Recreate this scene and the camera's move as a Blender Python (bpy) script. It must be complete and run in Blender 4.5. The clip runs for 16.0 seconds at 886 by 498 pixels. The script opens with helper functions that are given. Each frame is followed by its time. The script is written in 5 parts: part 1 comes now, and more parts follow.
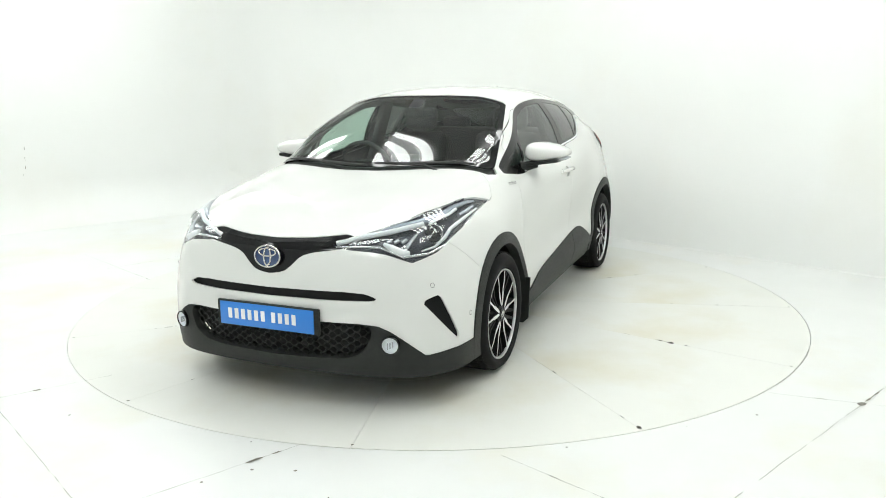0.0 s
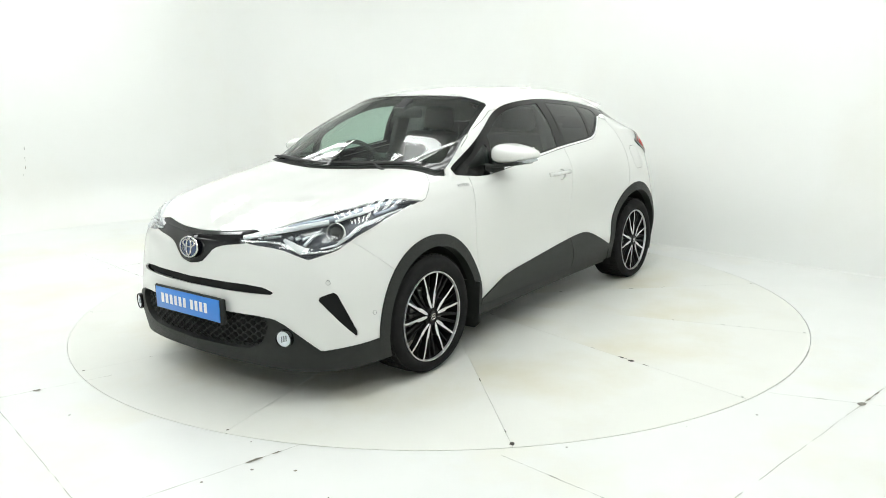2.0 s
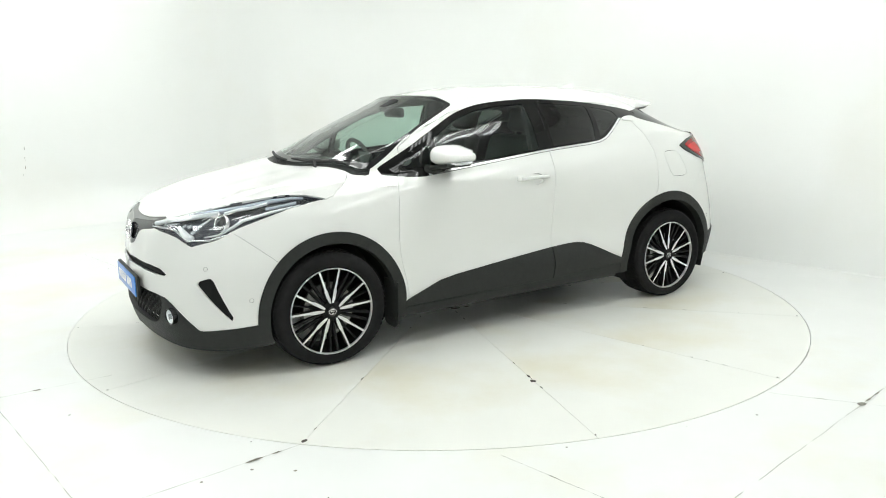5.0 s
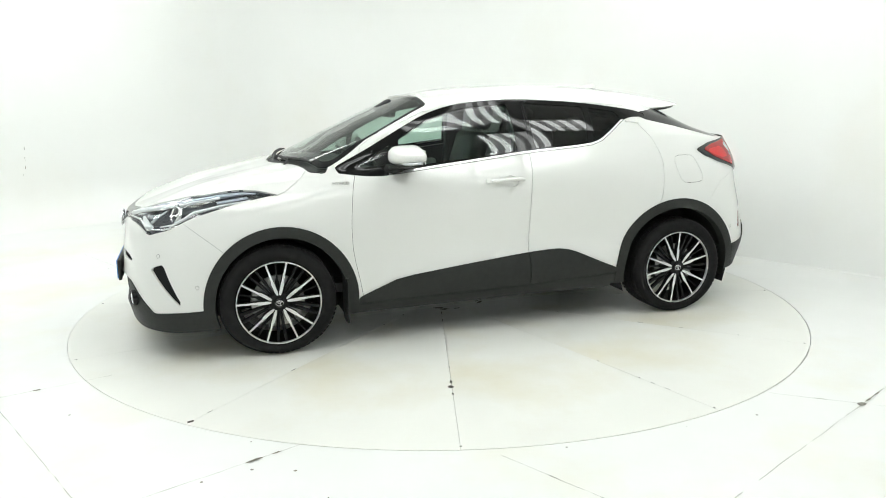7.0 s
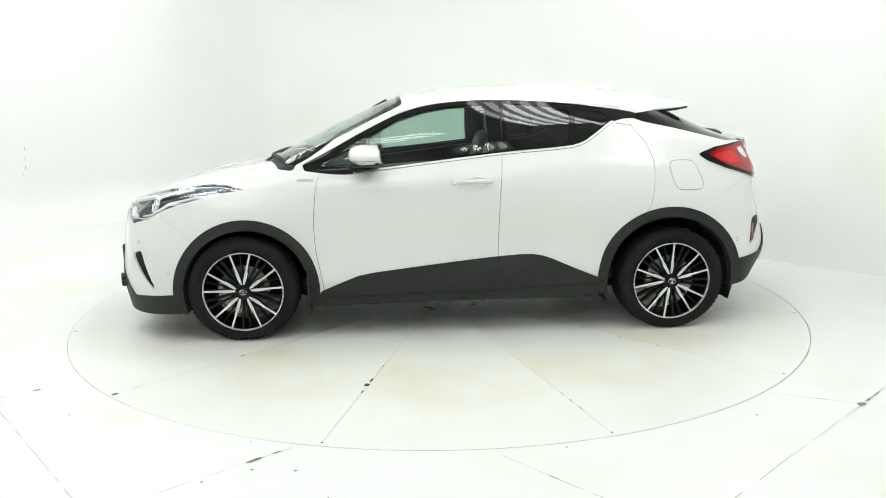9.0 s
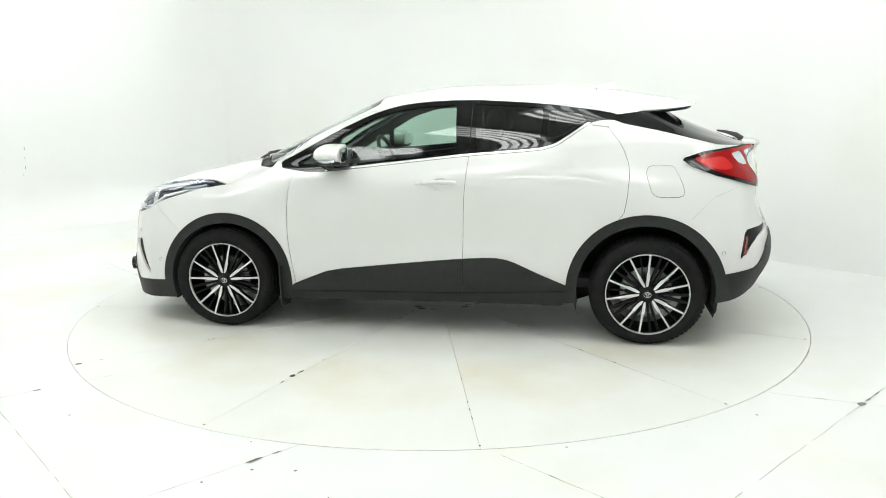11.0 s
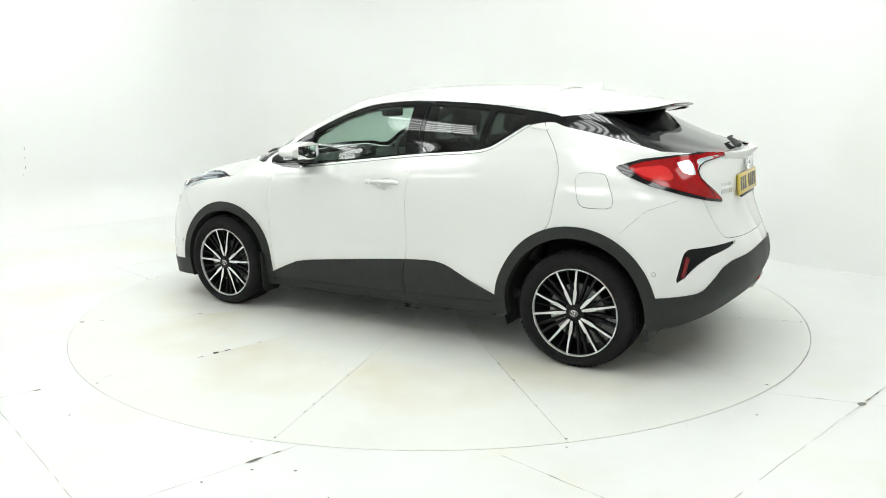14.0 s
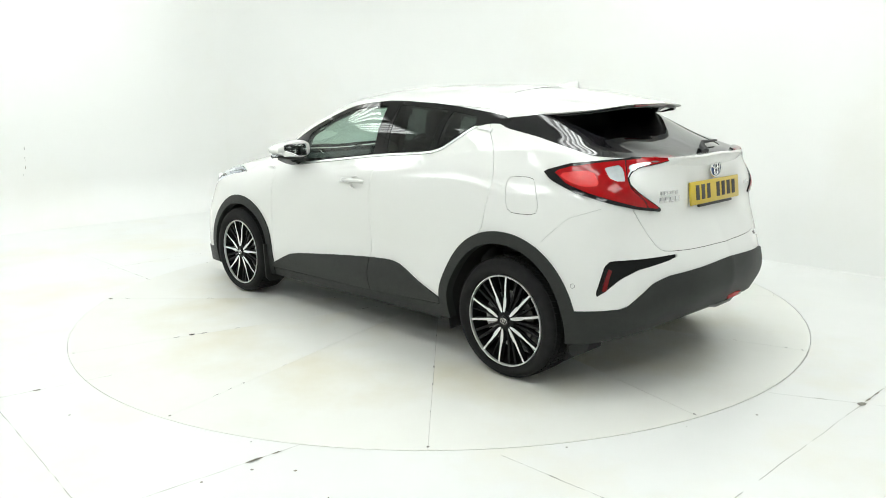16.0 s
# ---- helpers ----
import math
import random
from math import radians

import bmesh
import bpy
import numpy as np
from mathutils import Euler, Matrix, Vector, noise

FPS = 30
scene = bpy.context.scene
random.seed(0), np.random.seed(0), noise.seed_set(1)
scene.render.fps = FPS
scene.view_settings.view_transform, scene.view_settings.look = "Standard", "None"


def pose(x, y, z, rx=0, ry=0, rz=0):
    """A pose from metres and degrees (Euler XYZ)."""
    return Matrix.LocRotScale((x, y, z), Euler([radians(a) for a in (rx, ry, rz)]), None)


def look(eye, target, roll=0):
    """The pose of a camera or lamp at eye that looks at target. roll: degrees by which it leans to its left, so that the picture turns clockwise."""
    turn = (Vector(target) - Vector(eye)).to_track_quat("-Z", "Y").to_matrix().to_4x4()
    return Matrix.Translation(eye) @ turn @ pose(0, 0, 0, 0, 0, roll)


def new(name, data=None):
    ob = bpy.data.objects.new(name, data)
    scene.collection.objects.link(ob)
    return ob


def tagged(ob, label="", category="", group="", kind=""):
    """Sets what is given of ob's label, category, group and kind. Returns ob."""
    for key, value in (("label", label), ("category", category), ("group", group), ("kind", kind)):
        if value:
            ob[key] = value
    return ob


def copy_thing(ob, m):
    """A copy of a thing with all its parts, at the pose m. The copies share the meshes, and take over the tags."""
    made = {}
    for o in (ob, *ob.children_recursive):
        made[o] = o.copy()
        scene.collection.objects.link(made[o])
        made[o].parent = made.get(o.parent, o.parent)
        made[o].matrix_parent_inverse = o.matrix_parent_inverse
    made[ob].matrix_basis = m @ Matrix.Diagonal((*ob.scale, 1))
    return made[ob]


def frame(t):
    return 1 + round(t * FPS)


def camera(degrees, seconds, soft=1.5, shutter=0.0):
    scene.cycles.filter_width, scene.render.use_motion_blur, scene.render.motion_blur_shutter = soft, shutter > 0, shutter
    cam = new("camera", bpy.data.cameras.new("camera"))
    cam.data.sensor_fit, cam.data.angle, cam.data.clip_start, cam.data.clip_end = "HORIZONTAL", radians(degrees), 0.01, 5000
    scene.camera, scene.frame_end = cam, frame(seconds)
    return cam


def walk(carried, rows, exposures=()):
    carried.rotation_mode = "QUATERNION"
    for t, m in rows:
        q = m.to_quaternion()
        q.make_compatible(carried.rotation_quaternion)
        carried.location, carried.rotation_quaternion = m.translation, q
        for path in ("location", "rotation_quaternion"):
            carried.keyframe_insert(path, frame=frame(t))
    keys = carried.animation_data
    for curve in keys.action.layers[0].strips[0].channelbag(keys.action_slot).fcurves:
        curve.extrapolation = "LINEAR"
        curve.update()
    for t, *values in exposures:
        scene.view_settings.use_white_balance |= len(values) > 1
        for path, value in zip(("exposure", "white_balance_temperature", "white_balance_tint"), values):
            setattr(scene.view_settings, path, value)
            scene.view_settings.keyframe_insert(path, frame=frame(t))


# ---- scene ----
cam = camera(60.45, 16.0, soft=0.95)
EYE = Vector((0.0, -5.423, 1.456))
CAM = look(EYE, EYE + Vector((0.0055, 0.9802, -0.1979)), roll=-0.57)
walk(cam, [(0.0, CAM), (16.0, CAM)])

HEADING, TURN = -113.3, -7.025      # degrees at the start, degrees a second
CENTRE_Y = 0.031                    # the car stands this far off the turntable's axis

# ---- light ----
world = bpy.data.worlds.new("studio_air")
scene.world = world
world.use_nodes = True
world.node_tree.nodes["Background"].inputs[0].default_value = (0.9, 1.0, 0.95, 1)
world.node_tree.nodes["Background"].inputs[1].default_value = 0.05
scene.view_settings.exposure = -0.11


# ---- materials ----
def shade(name, color, rough=0.5, metal=0.0, coat=0.0, vary=0.06, scale=6.0, bump=0.0, bump_scale=200.0, emit=None, power=0.0, stain=None, stain_scale=1.2, stain_at=(0.55, 0.75), spec=0.5):
    m = bpy.data.materials.new(name)
    m.use_nodes = True
    nt = m.node_tree
    b = nt.nodes["Principled BSDF"]
    b.inputs["Roughness"].default_value = rough
    b.inputs["Metallic"].default_value = metal
    b.inputs["Coat Weight"].default_value = coat
    b.inputs["Coat Roughness"].default_value = 0.03
    b.inputs["Specular IOR Level"].default_value = spec
    co = nt.nodes.new("ShaderNodeTexCoord")
    n1 = nt.nodes.new("ShaderNodeTexNoise")
    n1.inputs["Scale"].default_value = scale
    n1.inputs["Detail"].default_value = 5
    nt.links.new(co.outputs["Object"], n1.inputs["Vector"])
    ramp = nt.nodes.new("ShaderNodeMapRange")
    ramp.inputs["From Min"].default_value, ramp.inputs["From Max"].default_value = 0.3, 0.7
    ramp.inputs["To Min"].default_value, ramp.inputs["To Max"].default_value = 1 - vary, 1 + vary
    nt.links.new(n1.outputs["Fac"], ramp.inputs["Value"])
    mul = nt.nodes.new("ShaderNodeVectorMath")
    mul.operation = "SCALE"
    mul.inputs[0].default_value = color
    nt.links.new(ramp.outputs[0], mul.inputs["Scale"])
    last = mul.outputs[0]
    if stain:
        n2 = nt.nodes.new("ShaderNodeTexNoise")
        n2.inputs["Scale"].default_value = stain_scale
        n2.inputs["Detail"].default_value = 6
        n2.inputs["Roughness"].default_value = 0.6
        nt.links.new(co.outputs["Object"], n2.inputs["Vector"])
        r2 = nt.nodes.new("ShaderNodeMapRange")
        r2.inputs["From Min"].default_value, r2.inputs["From Max"].default_value = stain_at
        nt.links.new(n2.outputs["Fac"], r2.inputs["Value"])
        mix = nt.nodes.new("ShaderNodeMix")
        mix.data_type = "RGBA"
        nt.links.new(r2.outputs[0], mix.inputs["Factor"])
        nt.links.new(last, mix.inputs["A"])
        mix.inputs["B"].default_value = (*stain, 1)
        last = mix.outputs["Result"]
    nt.links.new(last, b.inputs["Base Color"])
    if bump:
        n3 = nt.nodes.new("ShaderNodeTexNoise")
        n3.inputs["Scale"].default_value = bump_scale
        nt.links.new(co.outputs["Object"], n3.inputs["Vector"])
        bp = nt.nodes.new("ShaderNodeBump")
        bp.inputs["Strength"].default_value = bump
        bp.inputs["Distance"].default_value = 0.002
        nt.links.new(n3.outputs["Fac"], bp.inputs["Height"])
        nt.links.new(bp.outputs[0], b.inputs["Normal"])
    if emit:
        b.inputs["Emission Color"].default_value = (*emit, 1)
        b.inputs["Emission Strength"].default_value = power
    return m


def pane(name, tint, rough=0.0, gloss=(1, 1, 1), ior=1.5):
    m = bpy.data.materials.new(name)
    m.use_nodes = True
    nt = m.node_tree
    nt.nodes.remove(nt.nodes["Principled BSDF"])
    out = nt.nodes["Material Output"]
    tr = nt.nodes.new("ShaderNodeBsdfTransparent")
    tr.inputs[0].default_value = (*tint, 1)
    gl = nt.nodes.new("ShaderNodeBsdfGlossy")
    gl.inputs["Color"].default_value = (*gloss, 1)
    gl.inputs["Roughness"].default_value = rough
    lw = nt.nodes.new("ShaderNodeLayerWeight")
    lw.inputs["Blend"].default_value = 0.5
    power = nt.nodes.new("ShaderNodeMath")
    power.operation = "POWER"
    power.inputs[1].default_value = 5.0
    nt.links.new(lw.outputs["Facing"], power.inputs[0])
    fr = nt.nodes.new("ShaderNodeMapRange")
    fr.inputs["To Min"].default_value = ((ior - 1) / (ior + 1)) ** 2 * 2
    nt.links.new(power.outputs[0], fr.inputs["Value"])
    mix = nt.nodes.new("ShaderNodeMixShader")
    nt.links.new(fr.outputs[0], mix.inputs[0])
    nt.links.new(tr.outputs[0], mix.inputs[1])
    nt.links.new(gl.outputs[0], mix.inputs[2])
    nt.links.new(mix.outputs[0], out.inputs[0])
    return m


WALL = shade("white_wall_paint", (0.86, 0.87, 0.85), 0.7, vary=0.012, scale=0.7, bump=0.05, bump_scale=60, stain=(0.84, 0.84, 0.80), stain_scale=0.5)
FLOOR = shade("white_floor_paint", (0.80, 0.81, 0.79), 0.33, vary=0.015, scale=3.0, bump=0.04, bump_scale=90, stain=(0.76, 0.735, 0.61), stain_scale=0.8, stain_at=(0.50, 0.80))
TABLETOP = shade("dusty_white_floor_paint", (0.785, 0.79, 0.745), 0.36, vary=0.02, scale=2.0, bump=0.04, bump_scale=90, stain=(0.70, 0.665, 0.53), stain_scale=0.9, stain_at=(0.50, 0.80))
SEAM = shade("dirty_seam", (0.22, 0.21, 0.18), 0.9, vary=0.5, scale=40)
GRIME = shade("dark_chip", (0.07, 0.065, 0.055), 0.9, vary=0.4, scale=60)
CEILING = shade("pale_grey_ceiling_sheet", (0.55, 0.56, 0.55), 0.8, vary=0.05)
GREYWALL = shade("grey_wall_paint", (0.55, 0.56, 0.55), 0.8, vary=0.1, scale=1.5)
TUBE = shade("lit_tube", (0.9, 0.9, 0.9), 0.5, emit=(0.965, 1.0, 0.98), power=7.4)
HOUSING = shade("lamp_housing_white", (0.75, 0.75, 0.75), 0.5)
PAINT = shade("pearl_white_paint", (0.78, 0.785, 0.76), 0.55, spec=0.2, coat=1.0, vary=0.006, scale=3)
PLASTIC = shade("dark_grey_plastic", (0.021, 0.023, 0.021), 0.52, spec=0.3, vary=0.12, scale=30, bump=0.25, bump_scale=900)
GLOSS = shade("gloss_black", (0.006, 0.006, 0.007), 0.04, spec=0.5, vary=0.05)
SATIN = shade("satin_black", (0.007, 0.007, 0.007), 0.5, spec=0.2, vary=0.1)
GAP = shade("panel_gap_dark", (0.06, 0.06, 0.06), 0.9, vary=0.1)
RUBBER = shade("tyre_rubber", (0.011, 0.011, 0.011), 0.8, spec=0.2, vary=0.2, scale=25, bump=0.2, bump_scale=300)
ALLOY = shade("machined_alloy", (0.72, 0.73, 0.73), 0.28, metal=0.75, vary=0.05, scale=40)
CHROME = shade("chrome", (0.80, 0.80, 0.80), 0.08, metal=1.0, vary=0.02)
BRIGHT = shade("bright_trim", (0.85, 0.86, 0.86), 0.3, metal=0.85, vary=0.02)
STEEL = shade("brake_steel", (0.30, 0.30, 0.29), 0.4, metal=0.9, vary=0.15, scale=50)
WELL = shade("wheel_well_black", (0.012, 0.012, 0.012), 0.9, vary=0.2, scale=20)
FRAME = shade("window_frame_black", (0.007, 0.007, 0.007), 0.04, spec=0.35, vary=0.05)
TRIM = shade("interior_dark", (0.02, 0.02, 0.022), 0.7, vary=0.15, scale=20, bump=0.2, bump_scale=400)
LINER = shade("headliner_grey", (0.10, 0.10, 0.10), 0.9, vary=0.08, scale=30)
LEATHER = shade("seat_leather_black", (0.02, 0.019, 0.019), 0.5, vary=0.2, scale=25, bump=0.3, bump_scale=250)
CLEAR = pane("windscreen_glass", (0.68, 0.80, 0.74))
TINT = pane("tinted_glass", (0.085, 0.095, 0.092), ior=1.42)
REARTINT = pane("dark_rear_glass", (0.02, 0.022, 0.022), ior=1.38)
SIDE = pane("side_glass", (0.60, 0.74, 0.67), ior=1.42)
LENS = pane("clear_lens", (0.93, 0.95, 0.96))
LAMPIN = shade("lamp_reflector", (0.70, 0.73, 0.76), 0.25, metal=0.7, vary=0.1, scale=30)
LAMPDK = shade("lamp_dark_bezel", (0.075, 0.08, 0.095), 0.2, metal=0.2, vary=0.2, scale=30)
LAMPBL = shade("lamp_blue_grey", (0.50, 0.54, 0.62), 0.15, metal=0.4, coat=0.6, vary=0.1, scale=20)
RED = shade("red_lens", (0.34, 0.004, 0.006), 0.05, vary=0.12, scale=30)
REDLIT = shade("red_light_guide", (0.66, 0.016, 0.016), 0.25, vary=0.06, scale=30)
SMOKE = shade("dark_red_lens", (0.16, 0.008, 0.010), 0.06, coat=1.0)
BLUE = shade("blue_plate", (0.02, 0.22, 0.72), 0.3, coat=0.4, vary=0.02)
WHITE = shade("white_print", (0.85, 0.87, 0.88), 0.4, vary=0.01)
YELLOW = shade("yellow_plate", (0.60, 0.43, 0.03), 0.35, coat=0.4, vary=0.03)
INK = shade("black_print", (0.02, 0.02, 0.02), 0.4)
BADGE = shade("badge_blue", (0.03, 0.06, 0.16), 0.1, coat=1.0)


# ---- mesh helpers ----
def finish(bm, mat, name, smooth=30):
    me = bpy.data.meshes.new(name)
    bmesh.ops.recalc_face_normals(bm, faces=bm.faces) if smooth >= 0 else None
    bm.to_mesh(me)
    bm.free()
    for m in (mat if isinstance(mat, (list, tuple)) else [mat]):
        me.materials.append(m)
    if smooth:
        me.shade_smooth()
        if abs(smooth) < 180:
            me.set_sharp_from_angle(angle=radians(abs(smooth)))
    return me


def part(name, bm, mat, parent=None, label="", smooth=30, m=None):
    ob = new(name, finish(bm, mat, name, smooth))
    if parent:
        ob.parent = parent
    if m is not None:
        ob.matrix_basis = m
    if label:
        tagged(ob, label)
    return ob


def thing(name, label, category, group="", kind="", m=None):
    ob = new(name)
    if m is not None:
        ob.matrix_basis = m
    return tagged(ob, label, category, group, kind)


def box(bm, c, s, bevel=0.0, m=None):
    r = bmesh.ops.create_cube(bm, size=1)
    vs = r["verts"]
    for v in vs:
        v.co = Vector((v.co.x * s[0], v.co.y * s[1], v.co.z * s[2]))
    if bevel:
        es = {e for v in vs for e in v.link_edges}
        r = bmesh.ops.bevel(bm, geom=list(es), offset=bevel, segments=2, affect="EDGES", profile=0.5)
        vs = list({v for f in r["faces"] for v in f.verts} | {v for v in vs if v.is_valid})
    mm = Matrix.Translation(c) @ (m or Matrix())
    for v in vs:
        v.co = mm @ v.co
    return bm


def prism(bm, pts, a, b, place=lambda u, v, w: (u, v, w)):
    """A flat outline pts (u, v) given depth from a to b."""
    lo = [bm.verts.new(place(u, v, a)) for u, v in pts]
    hi = [bm.verts.new(place(u, v, b)) for u, v in pts]
    n = len(pts)
    bm.faces.new(lo[::-1])
    bm.faces.new(hi)
    for i in range(n):
        bm.faces.new((lo[i], lo[(i + 1) % n], hi[(i + 1) % n], hi[i]))
    return bm


def lathe(bm, prof, n=48, axis="y", at=(0, 0, 0), close=False):
    """Turn a profile of (radius, along) round an axis."""
    rings = []
    for k in range(n):
        a = 2 * math.pi * k / n
        ring = []
        for r, h in prof:
            c, s = r * math.cos(a), r * math.sin(a)
            p = {"y": (c, h, s), "z": (c, s, h), "x": (h, c, s)}[axis]
            ring.append(bm.verts.new(Vector(p) + Vector(at)))
        rings.append(ring)
    m = len(prof)
    for k in range(n):
        p, q = rings[k], rings[(k + 1) % n]
        for i in range(m - (0 if close else 1)):
            j = (i + 1) % m
            bm.faces.new((p[i], p[j], q[j], q[i]))
    return bm


def sweep(bm, pts, r, n=8, closed=False):
    """A round bar of radius r (or radii) along points."""
    pts = [Vector(p) for p in pts]
    k = len(pts)
    rings = []
    for i, p in enumerate(pts):
        d = pts[(i + 1) % k] - pts[i - 1] if closed else pts[min(i + 1, k - 1)] - pts[max(i - 1, 0)]
        d.normalize()
        side = d.cross(Vector((0, 0, 1)))
        if side.length < 0.05:
            side = d.cross(Vector((0, 1, 0)))
        side.normalize()
        up = side.cross(d)
        rr = r[i] if isinstance(r, (list, tuple)) else r
        rings.append([bm.verts.new(p + rr * (math.cos(2 * math.pi * j / n) * side + math.sin(2 * math.pi * j / n) * up)) for j in range(n)])
    for i in range(k if closed else k - 1):
        a, b = rings[i], rings[(i + 1) % k]
        for j in range(n):
            bm.faces.new((a[j], a[(j + 1) % n], b[(j + 1) % n], b[j]))
    if not closed:
        bm.faces.new(rings[0][::-1])
        bm.faces.new(rings[-1])
    return bm


def words(text, size, depth, mat, name, parent, m, label=""):
    cu = bpy.data.curves.new(name, "FONT")
    cu.body, cu.size, cu.extrude, cu.align_x, cu.align_y = text, size, depth, "CENTER", "CENTER"
    tmp = bpy.data.objects.new(name, cu)
    scene.collection.objects.link(tmp)
    bpy.context.view_layer.update()
    me = bpy.data.meshes.new_from_object(tmp.evaluated_get(bpy.context.evaluated_depsgraph_get()))
    bpy.data.objects.remove(tmp)
    me.materials.clear()
    me.materials.append(mat)
    ob = new(name, me)
    ob.parent = parent
    ob.matrix_basis = m
    if label:
        tagged(ob, label)
    return ob


# ---- the studio ----
R_TABLE = 2.470
N1 = Vector((0.735, 0.678, 0)).normalized()      # towards the near wall
N2 = Vector((-0.678, 0.735, 0)).normalized()     # towards the far wall
D1, D2, D3, D4, HIGH = 2.869, 5.80, -7.6, -7.6, 4.3


def floor_point(a, b, z=0.0):
    return N1 * a + N2 * b + Vector((0, 0, z))


def studio():
    # floor with the round opening for the turntable
    bm = bmesh.new()
    n = 180
    inner, low, outer = [], [], []
    for k in range(n):
        a = 2 * math.pi * k / n
        d = Vector((math.cos(a), math.sin(a), 0))
        slack = Vector((0.0012, -0.0016, 0))
        inner.append(bm.verts.new(d * (R_TABLE + 0.0018) + slack))
        low.append(bm.verts.new(d * (R_TABLE + 0.0018) + slack - Vector((0, 0, 0.05))))
        u, v = d.dot(N1), d.dot(N2)
        s = min(((D1 if u > 0 else D3) / u) if abs(u) > 1e-6 else 1e9, ((D2 if v > 0 else D4) / v) if abs(v) > 1e-6 else 1e9)
        outer.append(bm.verts.new(d * (s + 0.0)))
    for k in range(n):
        j = (k + 1) % n
        bm.faces.new((inner[k], outer[k], outer[j], inner[j]))
        bm.faces.new((low[k], inner[k], inner[j], low[j]))
    bm.faces.new(low[::-1])
    floor = part("floor", bm, FLOOR, smooth=0)
    tagged(floor, "white painted studio floor with dirty seams", "floor", kind="structure")

    # walls with thickness; a swept cove where each meets the floor
    def wall(name, p, q, inward, cove, label, mat=WALL):
        bm = bmesh.new()
        prof = [(0.0, HIGH), (0.0, cove)]
        for i in range(1, 9):
            a = math.pi / 2 * i / 8
            prof.append((cove * (1 - math.cos(a)), cove * (1 - math.sin(a)) + 0.002))
        prof += [(cove, -0.1), (-0.15, -0.1), (-0.15, HIGH)]
        ends = [[bm.verts.new(e + inward * u + Vector((0, 0, z))) for u, z in prof] for e in (p, q)]
        m = len(prof)
        for i in range(m):
            bm.faces.new((ends[0][i], ends[0][(i + 1) % m], ends[1][(i + 1) % m], ends[1][i]))
        bm.faces.new(ends[0][::-1])
        bm.faces.new(ends[1])
        w = part(name, bm, mat, smooth=40)
        return tagged(w, label, "wall", kind="structure")

    wall("wall_east", floor_point(D1, D4), floor_point(D1, D2), -N1, 0.008, "smooth white painted studio wall beside the turntable")
    wall("wall_north", floor_point(D3, D2), floor_point(D1, D2), -N2, 0.5, "white painted studio wall with a curved foot")
    # Unseen walls added behind the camera; their grey tempers reflections and bounce light.
    wall("wall_west", floor_point(D3, D4), floor_point(D3, D2), N1, 0.3, "unseen grey wall added to close the studio behind the camera", GREYWALL)
    wall("wall_south", floor_point(D3, D4), floor_point(D1, D4), N2, 0.3, "unseen grey wall added to close the studio behind the camera", GREYWALL)

    # rounded upright corner between the two walls in view
    bm = bmesh.new()
    r = 1.5
    c = floor_point(D1 - r, D2 - r)
    lo, hi = [], []
    for i in range(13):
        a = math.pi / 2 * i / 12
        d = N1 * math.cos(a) + N2 * math.sin(a)
        lo.append(bm.verts.new(c + d * (r - 0.001)))
        hi.append(bm.verts.new(c + d * (r - 0.001) + Vector((0, 0, HIGH))))
    for i in range(12):
        bm.faces.new((lo[i], lo[i + 1], hi[i + 1], hi[i]))
    tagged(part("wall_corner", bm, WALL, smooth=180), "rounded white corner joining two studio walls", "wall", kind="structure")

    # ceiling with ribs
    bm = bmesh.new()
    box(bm, (0, 0, 0), (D1 - D3 + 0.3, D2 - D4 + 0.3, 0.12))
    for i in range(22):
        box(bm, (-5.0 + i * 0.47, 0, -0.075), (0.03, D2 - D4, 0.03))
    mm = Matrix.Translation(floor_point((D1 + D3) / 2, (D2 + D4) / 2, HIGH + 0.06)) @ Matrix.Rotation(math.atan2(N1.y, N1.x), 4, "Z")
    for v in bm.verts:
        v.co = mm @ v.co
    tagged(part("ceiling", bm, CEILING, smooth=0), "pale grey ribbed studio ceiling", "ceiling", kind="structure")


